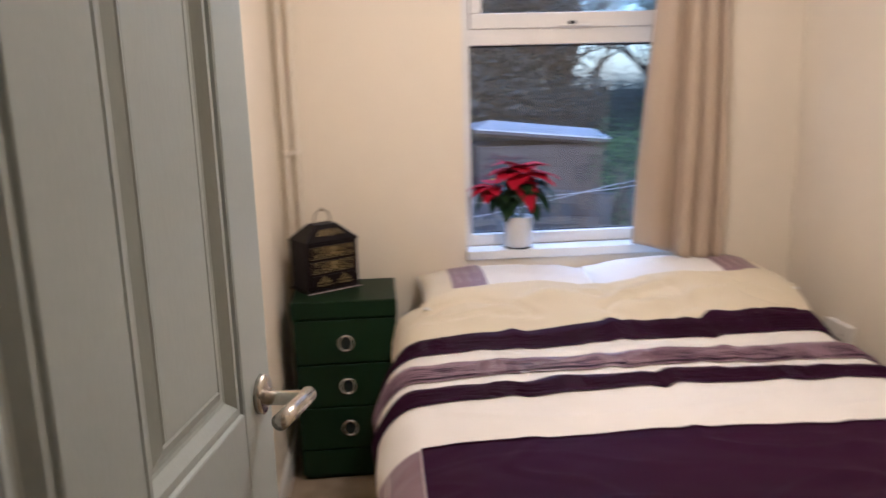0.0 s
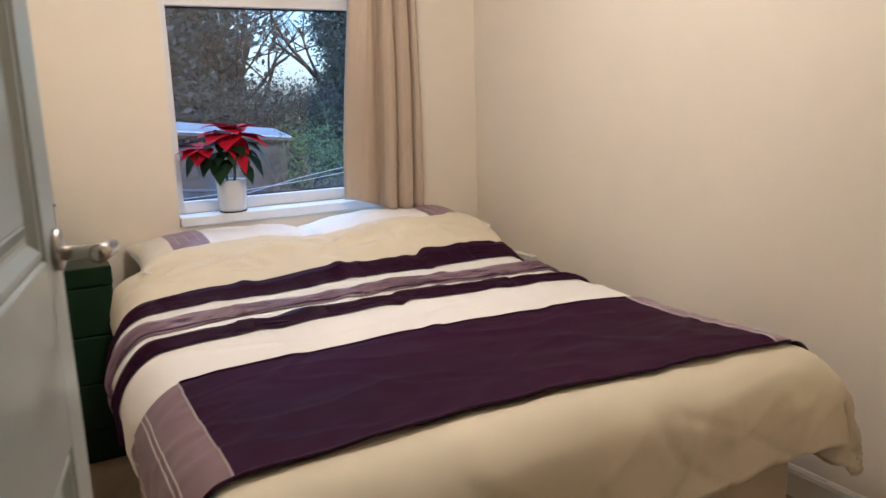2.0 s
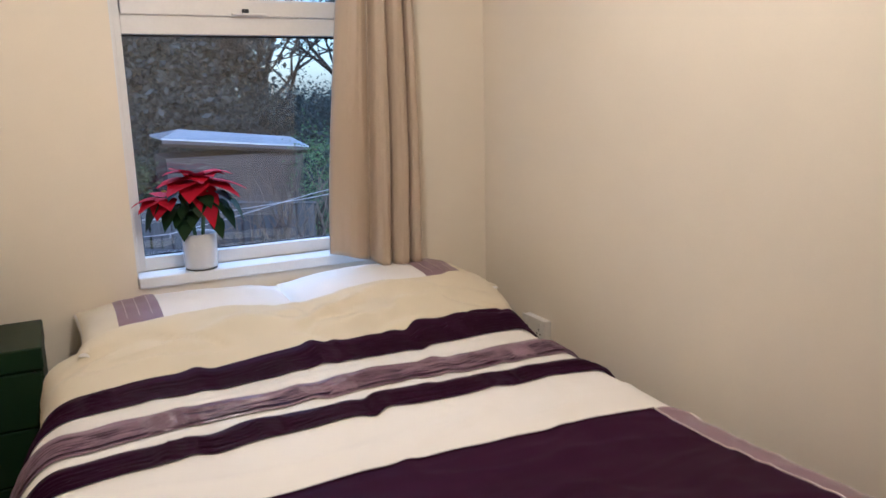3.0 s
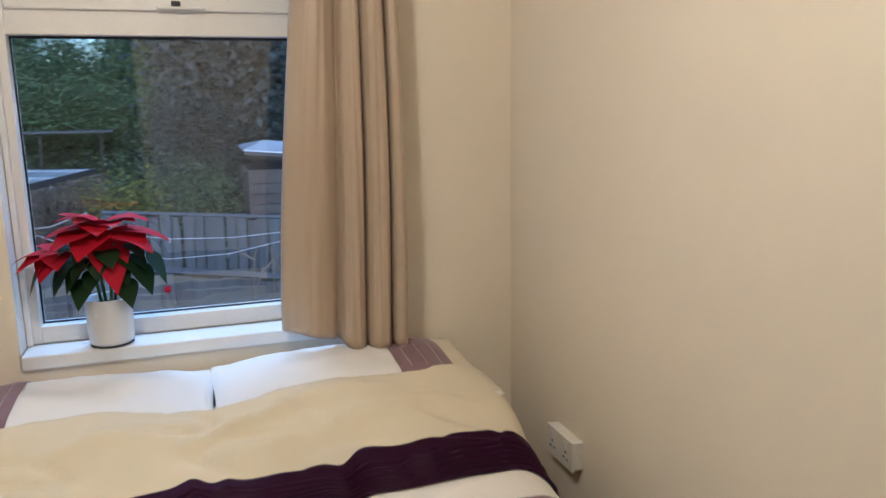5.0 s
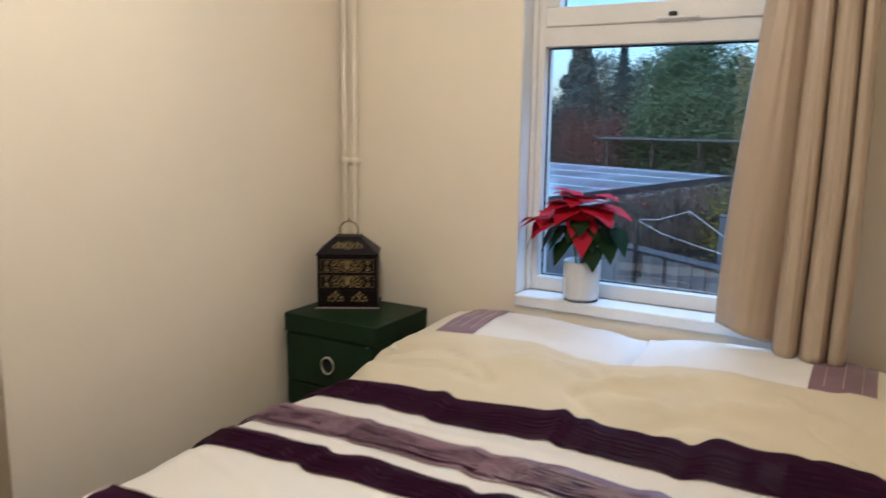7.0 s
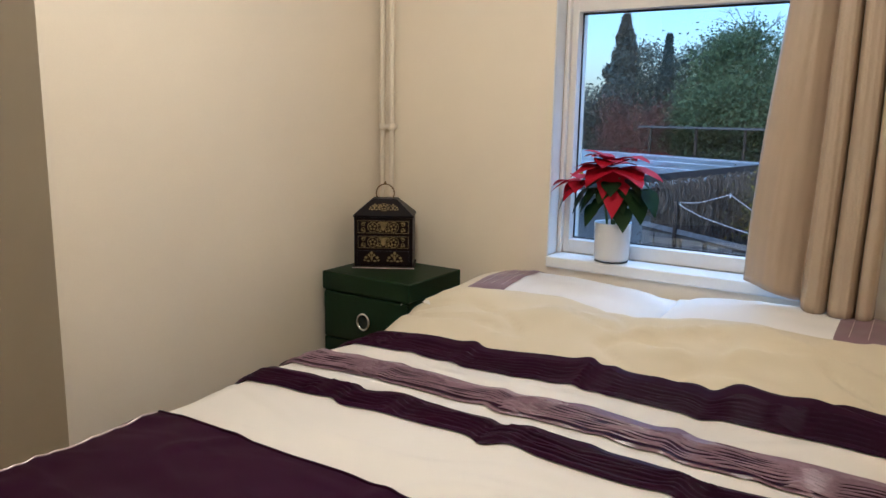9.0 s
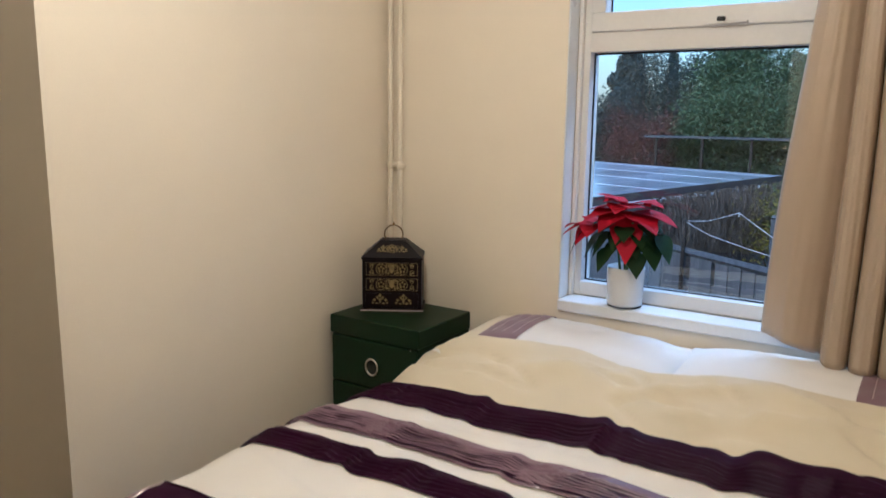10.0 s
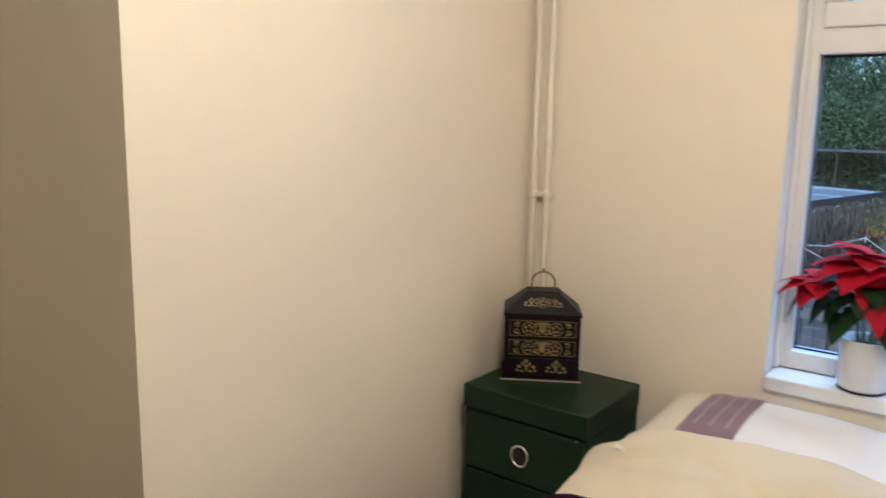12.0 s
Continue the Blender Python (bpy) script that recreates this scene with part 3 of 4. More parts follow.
def over(a, half, r, flare):
    """How far out and how far down a cloth goes, a metres from the middle, over a rounded edge."""
    if a < half:
        return a, 0.0
    if a < half + r * math.pi / 2:
        g = (a - half) / r
        return half + r * math.sin(g), r * (1 - math.cos(g))
    rest = a - half - r * math.pi / 2
    return half + r + flare * rest, r + rest * math.sqrt(1 - flare * flare)


PILLOWS = ((0.215, 0.936), (0.914, 1.660))


def pillow_top(x, y):
    """Height of the pillows' upper side, well under the duvet where there is none."""
    best = 0.0
    for x0, x1 in PILLOWS:
        a, b = (2 * x - x0 - x1) / (x1 - x0), (y - 2.845) / 0.225
        if abs(a) < 1 and abs(b) < 1:
            best = max(best, 0.668 + 0.085 * ((1 - abs(a) ** 3.2) * (1 - abs(b) ** 2.6)) ** 0.48)
    return best


# soft folds running across the cream part: start and end (u, v), height, half width
FOLDS = ((0.02, 2.57, 0.30, 2.66, 0.026, 0.016), (0.14, 2.53, 0.55, 2.60, 0.021, 0.018), (0.34, 2.67, 0.76, 2.57, 0.023, 0.016), (-0.45, 2.55, -0.10, 2.63, 0.014, 0.026), (-0.10, 1.74, 0.25, 1.80, 0.006, 0.03), (0.30, 1.70, 0.62, 1.76, 0.006, 0.025))


def cover(u, v, lift=0.0):
    """A point of the duvet: u across from the middle, v along (y where it lies flat)."""
    s = 1 if u > 0 else -1
    half = HALF + (0.02 - 0.055 * step(2.15, 2.6, v) if u < 0 else 0.03 + 0.03 * step(1.4, 2.4, v))
    px, du = over(abs(u), half, ROUND, -0.06 if u < 0 else 0.10)
    py, dv = over(max(FOOT - v, 0), 0.0, ROUND, 0.05)
    y = v if v > FOOT else FOOT - py
    corner = min(du, dv)
    drop = max(du, dv) + 0.18 * corner
    hang = step(0.05, 0.3, max(du, dv))
    z = TOP - drop
    flat = 1 - hang
    head = step(2.36, 2.70, v) * (1 + 0.22 * step(0.1, 0.6, u))
    z += flat * (0.012 - 0.022 * (u / HALF) ** 2) + head * (0.118 - 0.058 * step(0.40, 0.80, -u) - 0.01 * step(0.45, 0.75, u))
    # puffs and creases
    n1 = noise.noise(Vector((u * 2.3, v * 2.6, 3.1)))
    n2 = noise.noise(Vector((u * 6.0 + 2 * n1, v * 9.0, 7.7)))
    n3 = noise.noise(Vector((u * 3.5 + v * 9, v * 4 - u * 7, 1.3)))
    z += flat * (0.013 * n1 + 0.0055 * n2) * (1 - 0.5 * step(2.74, 2.86, v)) + flat * 0.012 * n3 * step(2.4, 2.6, v) * (1 - 0.8 * step(2.72, 2.84, v))
    fine = abs(noise.noise(Vector((u * 2.2 + 1.3 * v, v * 5.0 - u, 11.2))))
    z += flat * 0.0045 * (1 - step(0.0, 0.14, fine)) * (1 - step(2.3, 2.5, v))
    crease = abs(noise.noise(Vector((u * 3.0 + 5, v * 11.0 + 2.0 * u, 4.2))))
    for a0, b0, a1, b1, tall, wide in FOLDS:
        along = ((u - a0) * (a1 - a0) + (v - b0) * (b1 - b0)) / ((a1 - a0) ** 2 + (b1 - b0) ** 2)
        if -0.2 < along < 1.2:
            off = ((v - b0) * (a1 - a0) - (u - a0) * (b1 - b0)) / math.hypot(a1 - a0, b1 - b0) + 0.02 * n1
            z += flat * tall * math.exp(-(off / wide) ** 2) * step(-0.2, 0.3, along) * (1 - step(0.7, 1.2, along)) * (1.0 if off > 0 else 0.8)
    z -= flat * 0.016 * (1 - step(0.0, 0.14, crease)) * step(2.42, 2.55, v) * (1 - step(2.62, 2.70, v))
    # resting on the pillows, then ending in a rolled edge
    z = max(z, pillow_top(BX + s * px, v) + 0.014) if v > 2.5 else z
    end = 2.735 - 0.045 * math.exp(-((u - 0.09) / 0.13) ** 2) - 0.022 * step(0.3, 0.5, -u) + 0.028 * step(0.3, 0.7, u) + 0.008 * n1 + 0.004 * n2
    z += flat * (0.007 * n2 + 0.009 * n3) * step(2.45, 2.6, v)
    z -= flat * 0.10 * step(end - 0.03, end + 0.04, v)
    x = BX + s * px
    wave = math.sin(v * 11 + 2 * n1) * 0.018 + math.sin(v * 23 + 5 * n1) * 0.007
    x += s * wave * step(0.1, 0.4, du)
    y -= (math.sin(u * 9 + 3 * n1) * 0.020 + math.sin(u * 21 + 4 * n1) * 0.008) * step(0.1, 0.35, dv)
    x += s * 0.05 * corner * 2
    drawn = noise.noise(Vector((u * 5.5 + 1.5 * v, v * 5 + z * 3, 6.1)))
    pull = abs(noise.noise(Vector((u * 4 + z * 6, v * 3 - z * 7, 2.4))))
    y -= (0.012 * drawn - 0.010 * (1 - step(0, 0.1, pull))) * step(0.02, 0.15, dv)
    x += s * (0.010 * drawn - 0.008 * (1 - step(0, 0.1, pull))) * step(0.02, 0.15, du)
    # diagonal pulls in the hanging foot, drawn towards the corners
    tug = abs(noise.noise(Vector((u * 7 + 9 * (TOP - z) * s, (TOP - z) * 4, 12.6))))
    y -= 0.011 * (1 - step(0.0, 0.16, tug)) * step(0.03, 0.16, dv)
    side = step(0.02, 0.16, du)
    nose = step(0.02, 0.16, dv)
    return Vector((x + s * lift * side, y - lift * nose, z + lift * max(1 - max(side, nose), 0.05)))


duvet = thing("duvet", "cream cotton duvet with pleated aubergine and mauve bands across it", "duvet")
U_LEFT, U_END, V_FOOT = -0.985, HALF + ROUND * math.pi / 2 + 0.22, 0.765
ob = part("duvet_cover", sheet(lambda u, v: cover(u, v), span(U_LEFT, U_END, 150), span(V_FOOT, 2.94, 190)), COTTON, duvet, smooth=True)
sol = ob.modifiers.new("thickness", "SOLIDIFY")
sol.thickness, sol.offset = 0.022, -1
part("ivory_panel", sheet(lambda u, v: cover(u, v + 0.008 * noise.noise(Vector((u * 3, v * 2, 9))), 0.0035), span(U_LEFT, U_END, 150), span(1.50, 2.39, 70)), WHITECLOTH, duvet, "ivory cotton panel between the bands", smooth=True)


def band(name, v0, v1, mat, label, folds, tucks, patches, seed, height=0.0115, wander=0.5, groove_shade=None, skew=0.0):
    """A pin-tucked satin band across the duvet: a plain strip at its head side, rows of tucks below,
    and patches where the tucks are pressed over at a slant."""
    PLAIN = 0.76

    def place(u, w):
        bulge = sum(f * math.exp(-((u - c) / 0.028) ** 2) for c, f in folds)
        kink = sum(-0.6 * f * math.exp(-((u - c - 0.05) / 0.045) ** 2) for c, f in folds)
        edge = 0.006 * noise.noise(Vector((u * 4.5, seed, 0))) + 0.004 * noise.noise(Vector((u * 15, seed, 4))) + bulge + kink
        return v0 + (v1 - v0) * w + edge + skew * step(0.1, 0.8, u)

    def fn(u, w):
        slant = sum(math.exp(-((u - c) / 0.040) ** 4) for c in patches)
        row = min(w / PLAIN, 1.0)
        shift = sum(math.exp(-((u - c) / 0.040) ** 4) * (u - c) for c in patches)
        phase = row * tucks + wander * (0.35 * noise.noise(Vector((u * 8, w * 1.5, seed))) + 0.16 * noise.noise(Vector((u * 30, w * 3, seed)))) + 26 * shift
        f = phase % 1.0
        ridge = f / 0.3 if f < 0.3 else (1 - f) / 0.7
        uneven = 0.95 + 0.30 * noise.noise(Vector((u * 20, w * 6, seed + 5)))
        pleated = step(0.0, 0.06, w) * (1 - step(PLAIN - 0.05, PLAIN + 0.02, w))
        tuck = pleated * height * ridge * uneven + (1 - pleated) * 0.6 * height
        puff = 0.005 * slant * pleated + 0.005 * noise.noise(Vector((u * 10, w * 3, seed + 3)))
        return cover(u, place(u, w), 0.0075 + (tuck + puff) * min(1, 14 * w, 14 * (1 - w)))

    us = span(U_LEFT - 0.002, U_END + 0.002, 440)
    ob = part(name, sheet(fn, us, span(0, 1, tucks * 9 + 9)), mat, duvet, label, smooth=True)
    if groove_shade:
        # dark sheet added at mid-height so the grooves between tucks look shaded
        part("backing", sheet(lambda u, w: cover(u, place(u, w), 0.0075 + 0.62 * height + 0.005 * noise.noise(Vector((u * 10, w * 3, seed + 3)))), span(U_LEFT, U_END, 300), span(0.03, PLAIN - 0.02, 24)), groove_shade, ob, "added dark sheet standing for shade between the tucks", smooth=True)
    return ob


band("dark_band", 2.322, 2.452, PURPLE, "aubergine pin-tucked satin band", ((-0.33, 0.012), (0.02, 0.016), (0.09, 0.012), (0.34, -0.014)), 6, (-0.60, 0.06, 0.52), 1.5, skew=0.05)
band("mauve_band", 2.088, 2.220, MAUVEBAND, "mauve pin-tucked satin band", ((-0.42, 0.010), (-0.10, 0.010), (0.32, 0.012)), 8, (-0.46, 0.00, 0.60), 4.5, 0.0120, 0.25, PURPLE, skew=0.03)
band("dark_band", 1.925, 2.028, PURPLE, "narrow aubergine pin-tucked satin band", ((-0.42, 0.014), (0.01, -0.022), (0.38, 0.012)), 5, (-0.46, -0.24, 0.05, 0.42), 8.5, skew=0.02)

# ---- bed runner ----
runner = thing("bed_runner", "aubergine bed runner with mauve ends across the bed's foot", "bed runner")


def runner_at(u, w, lift=0.0):
    v = 1.10 + 0.54 * w - 0.05 * u * (1 - w) - 0.032 * u * w
    ripple = 0.005 * noise.noise(Vector((u * 4, w * 7, 2.2))) + 0.003 * noise.noise(Vector((u * 11, w * 9, 5.5))) + 0.0025 * (1 - step(0, 0.1, abs(noise.noise(Vector((u * 2.5 + w, w * 5, 8.1))))))
    return cover(u, v, 0.012 + lift + ripple)


ob = part("middle", sheet(lambda u, w: runner_at(u, w), span(-0.70, 0.655, 130), span(0, 1, 50)), RUNNERCLOTH, runner, smooth=True)
for s, a in ((-1, 0.7005), (1, 0.6555)):
    part("end", sheet(lambda u, w: runner_at(u, w), span(s * a, s * (a + 0.33), 40), span(0, 1, 40)), MAUVE, runner, "mauve satin end with silver stitched lines", smooth=True)
    part("tail", sheet(lambda u, w: runner_at(u, w), span(s * (a + 0.3305), s * (a + 0.42), 12), span(0, 1, 40)), RUNNERCLOTH, runner, smooth=True)
    for d in (0.003, 0.095, 0.108, 0.195, 0.285):
        part("stitched_line", tube([runner_at(s * (a + d), w, 0.0015) for w in span(0.005, 0.995, 40)], 0.0016 if d > 0.01 else 0.0022, 5), SILVER, runner)
part("hem", tube([runner_at(u, 0.0, 0.001) for u in span(-1.05, 0.70, 120)], 0.0045, 8), PURPLE, runner, "thick rolled aubergine hem", smooth=True)
part("hem", tube([runner_at(u, 1.0, 0.001) for u in span(-0.70, 0.655, 90)], 0.003, 8), PURPLE, runner, smooth=True)

# ---- pillows ----


def pillow(x0, x1, stripe, mirror, seed):
    """A plump pillow with a mauve stripe near its outer end."""
    cx, cy, hw, hd, hh = (x0 + x1) / 2, 2.845, (x1 - x0) / 2, 0.225, 0.085

    def skin(a, b, lift=0.0, under=False):
        # a, b from -1 to 1
        pinch = 1 - 0.05 * (1 - abs(a) ** 2) * abs(b) ** 3
        wide = 1 - 0.04 * (1 - abs(b) ** 2) * abs(a) ** 3
        h = max((1 - abs(a) ** 3.2) * (1 - abs(b) ** 2.6), 0) ** 0.48
        n1 = noise.noise(Vector((a * 2.2, b * 2.2, seed)))
        n2 = noise.noise(Vector((a * 7, b * 3, seed + 4)))
        z = (hh * h * (1 + 0.10 * n1) + 0.004 * n2 * h) * (-0.7 if under else 1)
        return Vector((cx + hw * a * wide, cy + hd * b * pinch, (0.668 if mirror else 0.675) + z + (lift if not under else 0) + 0.012 * step(-1, 1, b) + 0.018 * step(0.8, 1.0, abs(a)) * step(0.6, 1, abs(b))))

    ob = thing("pillow", "white cotton pillow with a mauve striped end, half under the duvet", "pillow", group="pillows at the head of the bed")
    bm = sheet(lambda a, b: skin(a, b), span(-1, 1, 60), span(-1, 1, 40))
    low = sheet(lambda a, b: skin(a, b, 0, True), span(-1, 1, 40), span(-1, 1, 30))
    me = bpy.data.meshes.new("tmp")
    low.to_mesh(me)
    low.free()
    bm.from_mesh(me)
    bpy.data.meshes.remove(me)
    bmesh.ops.recalc_face_normals(bm, faces=bm.faces[:])
    part("pillowcase", bm, PILLOWCASE, ob, smooth=True)
    s0, s1 = ((stripe[0] - cx) / hw, (stripe[1] - cx) / hw)
    part("stripe", sheet(lambda a, b: skin(a, b, 0.003), span(s0, s1, 14), span(-0.98, 0.97, 40)), MAUVE, ob, "mauve satin stripe", smooth=True)
    for k in (0.22, 0.5, 0.78):
        part("stitched_line", tube([skin(s0 + (s1 - s0) * k, b, 0.0036) for b in span(-0.45, 0.95, 24)], 0.0012, 5), SILVER, ob)
    e0, e1 = (-0.985, s0) if mirror else (s1, 0.985)
    part("cream_end", sheet(lambda a, b: skin(a, b, 0.0025), span(e0, e1, 12), span(-0.98, 0.97, 40)), COTTON, ob, "cream cotton end", smooth=True)
    return ob


pillow(*PILLOWS[0], (0.335, 0.470), True, 2.0)
pillow(*PILLOWS[1], (1.405, 1.560), False, 9.0)

# ---- curtain ----
curtain = thing("curtain", "taupe satin curtain drawn to one side of the window", "curtain")


def cloth(s, z, back=0.0):
    """s from 0 (free edge) to 1 along the gathered cloth."""
    k = step(0.75, 2.15, z)
    x0 = 1.125 + 0.085 * k
    x1 = 1.478 - 0.005 * k
    # a wide flat leaf first, then three deep rolls with narrow creases
    leafw = 0.165 - 0.05 * k
    if s < 0.30:
        f = s / 0.30
        x, y = x0 + f * leafw, 2.998 - 0.055 * math.sin(f * math.pi) ** 0.7
    else:
        f = (s - 0.30) / 0.70
        lo, hi = next((a, b) for a, b in ((0.0, 0.37), (0.37, 0.78), (0.78, 1.0001)) if f < b)
        g = (f - lo) / (hi - lo)
        y = 3.000 - 0.015 * f - (0.082 + 0.020 * f) * max(math.sin(g * math.pi), 0) ** 0.30 * (1 - 0.10 * k)
        x = x0 + leafw + f * (x1 - x0 - leafw) - 0.004 * math.sin(g * math.tau)
    y += 0.008 * noise.noise(Vector((s * 9, z * 1.4, 4))) + 0.004 * noise.noise(Vector((s * 30, z * 2.0, 8)))
    x += 0.010 * noise.noise(Vector((s * 3, z * 1.3, 1)))
    return Vector((x, y + back, z))


ob = part("cloth", sheet(lambda s, w: cloth(s, (0.818 - 0.055 * step(0.0, 0.45, s)) * (1 - w) + 2.22 * w), span(0, 1, 170), span(0, 1, 70)), CURTAIN, curtain, smooth=True)
sol = ob.modifiers.new("thickness", "SOLIDIFY")
sol.thickness = 0.004
part("heading_tape", sheet(lambda s, w: cloth(s, 2.20 + 0.06 * w, -0.003), span(0, 1, 90), [0, 1]), CURTAIN, curtain, smooth=True)
rail = thing("curtain_rail", "white curtain rail fixed to the wall over the window", "curtain rail")
part("rail", tube([(0.25, 2.955, 2.28), (0.9, 2.955, 2.28), (1.6, 2.955, 2.28)], 0.012, 12), GLOSS, rail, smooth=True)
for x in (0.3, 1.55):
    part("bracket", box((x - 0.01, 2.955, 2.27), (x + 0.01, BACK, 2.29)), GLOSS, rail)

# ---- poinsettia in a glass on the sill ----
PX, PY, PZ = 0.664, 3.122, 0.7972
pot = thing("vase", "white lined clear glass vase standing on the window sill", "vase")
part("lining", lathe([(0.0, 0.0055), (0.053, 0.0055), (0.0585, 0.010), (0.0595, 0.018), (0.0635, 0.134), (0.0625, 0.137), (0.0590, 0.134), (0.0555, 0.03), (0.0, 0.028)], (PX, PY, PZ)), VASEWHITE, pot, "white inner sleeve", smooth=True)
part("glass_foot", lathe([(0.0, 0.0), (0.055, 0.0), (0.0580, 0.0015), (0.0580, 0.0040), (0.0560, 0.0052), (0.0, 0.0052)], (PX, PY, PZ)), CLEAR, pot, smooth=True)
part("soil", lathe([(0.0, 0.118), (0.048, 0.116)], (PX, PY, PZ)), SOIL, pot)

plant = thing("poinsettia", "poinsettia with large red bracts over dark green leaves", "plant")


def leaf(root, heading, length, width, rise, droop, lobed, reach=1.0):
    """A pointed, folded leaf that arches from its root."""
    bm = bmesh.new()
    d = Vector((math.cos(heading), math.sin(heading), 0))
    side = Vector((-d.y, d.x, 0))
    rows = []
    for i in range(10):
        t = i / 9
        w = width * (math.sin(math.pi * t ** 0.8) ** 0.9) * (1 - 0.25 * t)
        if lobed:
            w *= 1 + 0.18 * math.sin(t * 15)
        w = max(w, 0.0006)
        c = root + d * length * reach * (t * (1 - 0.12 * t)) + Vector((0, 0, length * (rise * t - droop * t * t)))
        wav = 0.05 * length * math.sin(t * 9 + heading * 3)
        rows.append([bm.verts.new(c + side * w * k + Vector((0, 0, 0.12 * w * abs(k) + wav * 0.14 * k))) for k in (-1, -0.5, 0, 0.5, 1)])
    for a, b in zip(rows, rows[1:]):
        for k in range(4):
            bm.faces.new((a[k], a[k + 1], b[k + 1], b[k]))
    return bm


rng = random.Random(5)
for k in range(4):
    a = k * math.tau / 4 + 0.5
    part("stem", tube([(PX + 0.018 * math.cos(a), PY + 0.018 * math.sin(a), PZ + 0.11), (PX + 0.03 * math.cos(a), PY - 0.005 + 0.02 * math.sin(a), PZ + 0.2), (PX + 0.07 * math.cos(a), PY - 0.015 + 0.045 * math.sin(a), PZ + 0.295)], 0.0045, 8), STEM, plant, smooth=True)
# each head: its centre, then heading, length, half width, rise, droop and reach of every bract
HEADS = (
    ((0.005, -0.030, 0.322), (
        (-8, 0.160, 0.042, 0.14, 0.30, 1.0), (-38, 0.150, 0.044, 0.06, 0.34, 0.95), (-72, 0.150, 0.043, -0.40, 0.46, 0.55), (-108, 0.145, 0.044, 0.02, 0.38, 0.85),
        (-145, 0.150, 0.044, 0.10, 0.32, 0.95), (-176, 0.150, 0.042, 0.20, 0.30, 0.95), (38, 0.100, 0.036, 0.20, 0.22, 0.75), (142, 0.100, 0.036, 0.24, 0.22, 0.70),
        (-22, 0.110, 0.036, 0.42, 0.30, 0.9), (-66, 0.105, 0.036, 0.36, 0.30, 0.9), (-122, 0.110, 0.036, 0.44, 0.28, 0.9), (-165, 0.115, 0.036, 0.52, 0.25, 0.9), (-92, 0.120, 0.040, 0.22, 0.34, 0.9), (-2, 0.120, 0.038, 0.34, 0.34, 0.95), (178, 0.120, 0.038, 0.36, 0.32, 0.95))),
    ((-0.115, -0.030, 0.272), (
        (168, 0.110, 0.032, 0.16, 0.36, 1.0), (205, 0.105, 0.032, 0.02, 0.38, 0.95), (242, 0.095, 0.030, -0.30, 0.36, 0.7), (-80, 0.085, 0.028, -0.05, 0.34, 0.8), (120, 0.075, 0.026, 0.35, 0.2, 0.7))),
)
for (dx, dy, dz), bracts in HEADS:
    centre = Vector((PX + dx, PY + dy, PZ + dz))
    for k, (heading, ln, half, rise, droop, reach) in enumerate(bracts):
        part("bract", leaf(centre + Vector((0, 0, 0.002 * k)), radians(heading + rng.uniform(-5, 5)), 1.20 * ln * rng.uniform(0.95, 1.06), 1.5 * half, rise, droop, k % 3 == 1, reach), BRACT, plant, smooth=True)
    for k in range(5):
        bm = bmesh.new()
        bmesh.ops.create_icosphere(bm, subdivisions=1, radius=0.0038)
        part("flower_bead", moved(bm, Matrix.Translation(centre + Vector((rng.uniform(-.008, .008), rng.uniform(-.008, .008), 0.030)))), YELLOW, plant, "small yellow flower bead")
# broad dark leaves hanging under the bracts
for k in range(15):
    a = -math.pi * (0.02 + 0.96 * k / 14) + rng.uniform(-0.12, 0.12)
    tier = k % 3
    root = Vector((PX + 0.075 * math.cos(a), PY - 0.025 + 0.035 * math.sin(a), PZ + 0.285 - 0.026 * tier + rng.uniform(-0.008, 0.008)))
    ln = rng.uniform(0.075, 0.100)
    part("green_leaf", leaf(root, a + rng.uniform(-0.25, 0.25), ln, ln * 0.42, -0.12 - 0.15 * tier, 0.40, False, 0.85 - 0.12 * tier), LEAF, plant, smooth=True)
for dx, dy, dz, a, ln in ((-0.135, -0.03, 0.265, 3.4, 0.15), (-0.045, -0.05, 0.205, 4.2, 0.12), (0.045, -0.055, 0.20, -1.0, 0.12), (0.115, -0.03, 0.262, -0.4, 0.135), (0.085, -0.04, 0.235, -0.7, 0.13), (-0.09, -0.04, 0.24, 3.7, 0.12)):
    part("green_leaf", leaf(Vector((PX + dx, PY + dy, PZ + dz)), a, ln * 0.82, ln * 0.33, -0.5, 0.35, False, 0.5), LEAF, plant, smooth=True)

# ---- garden ----
GZ = -1.5
structure("ground", sheet(lambda x, y: Vector((x, y, GZ + 0.10 * noise.noise(Vector((x * 0.3, y * 0.3, 0))) if y < 60 else GZ)), [-400, -60, *span(-30, 30, 40), 60, 400], [3.37, *span(4, 60, 50), 200, 600]), GRASS, "rough winter grass sloping away from the house", "ground")

# garage with a flat felt roof
garage = thing("garage", "low garage with a wet flat felt roof and weathered side wall", "garage")
GX0, GX1, GY0, GY1 = -6.6, -1.08, 4.6, 13.5
for lo, hi in (((GX1 - 0.15, GY0), (GX1, GY1)), ((GX0, GY0), (GX0 + 0.15, GY1)), ((GX0 + 0.15, GY0), (GX1 - 0.15, GY0 + 0.15)), ((GX0 + 0.15, GY1 - 0.15), (GX1 - 0.15, GY1))):
    part("wall", box((*lo, GZ + 0.14), (*hi, 0.76)), RENDERED, garage)
bm = bmesh.new()
rise = 0.014
top = [bm.verts.new(p) for p in ((GX1 + 0.08, GY0 - 0.1, 0.90), (GX1 + 0.08, GY1 + 0.1, 0.90), (GX0, GY1 + 0.1, 0.90 + 5.5 * rise), (GX0, GY0 - 0.1, 0.90 + 5.5 * rise))]
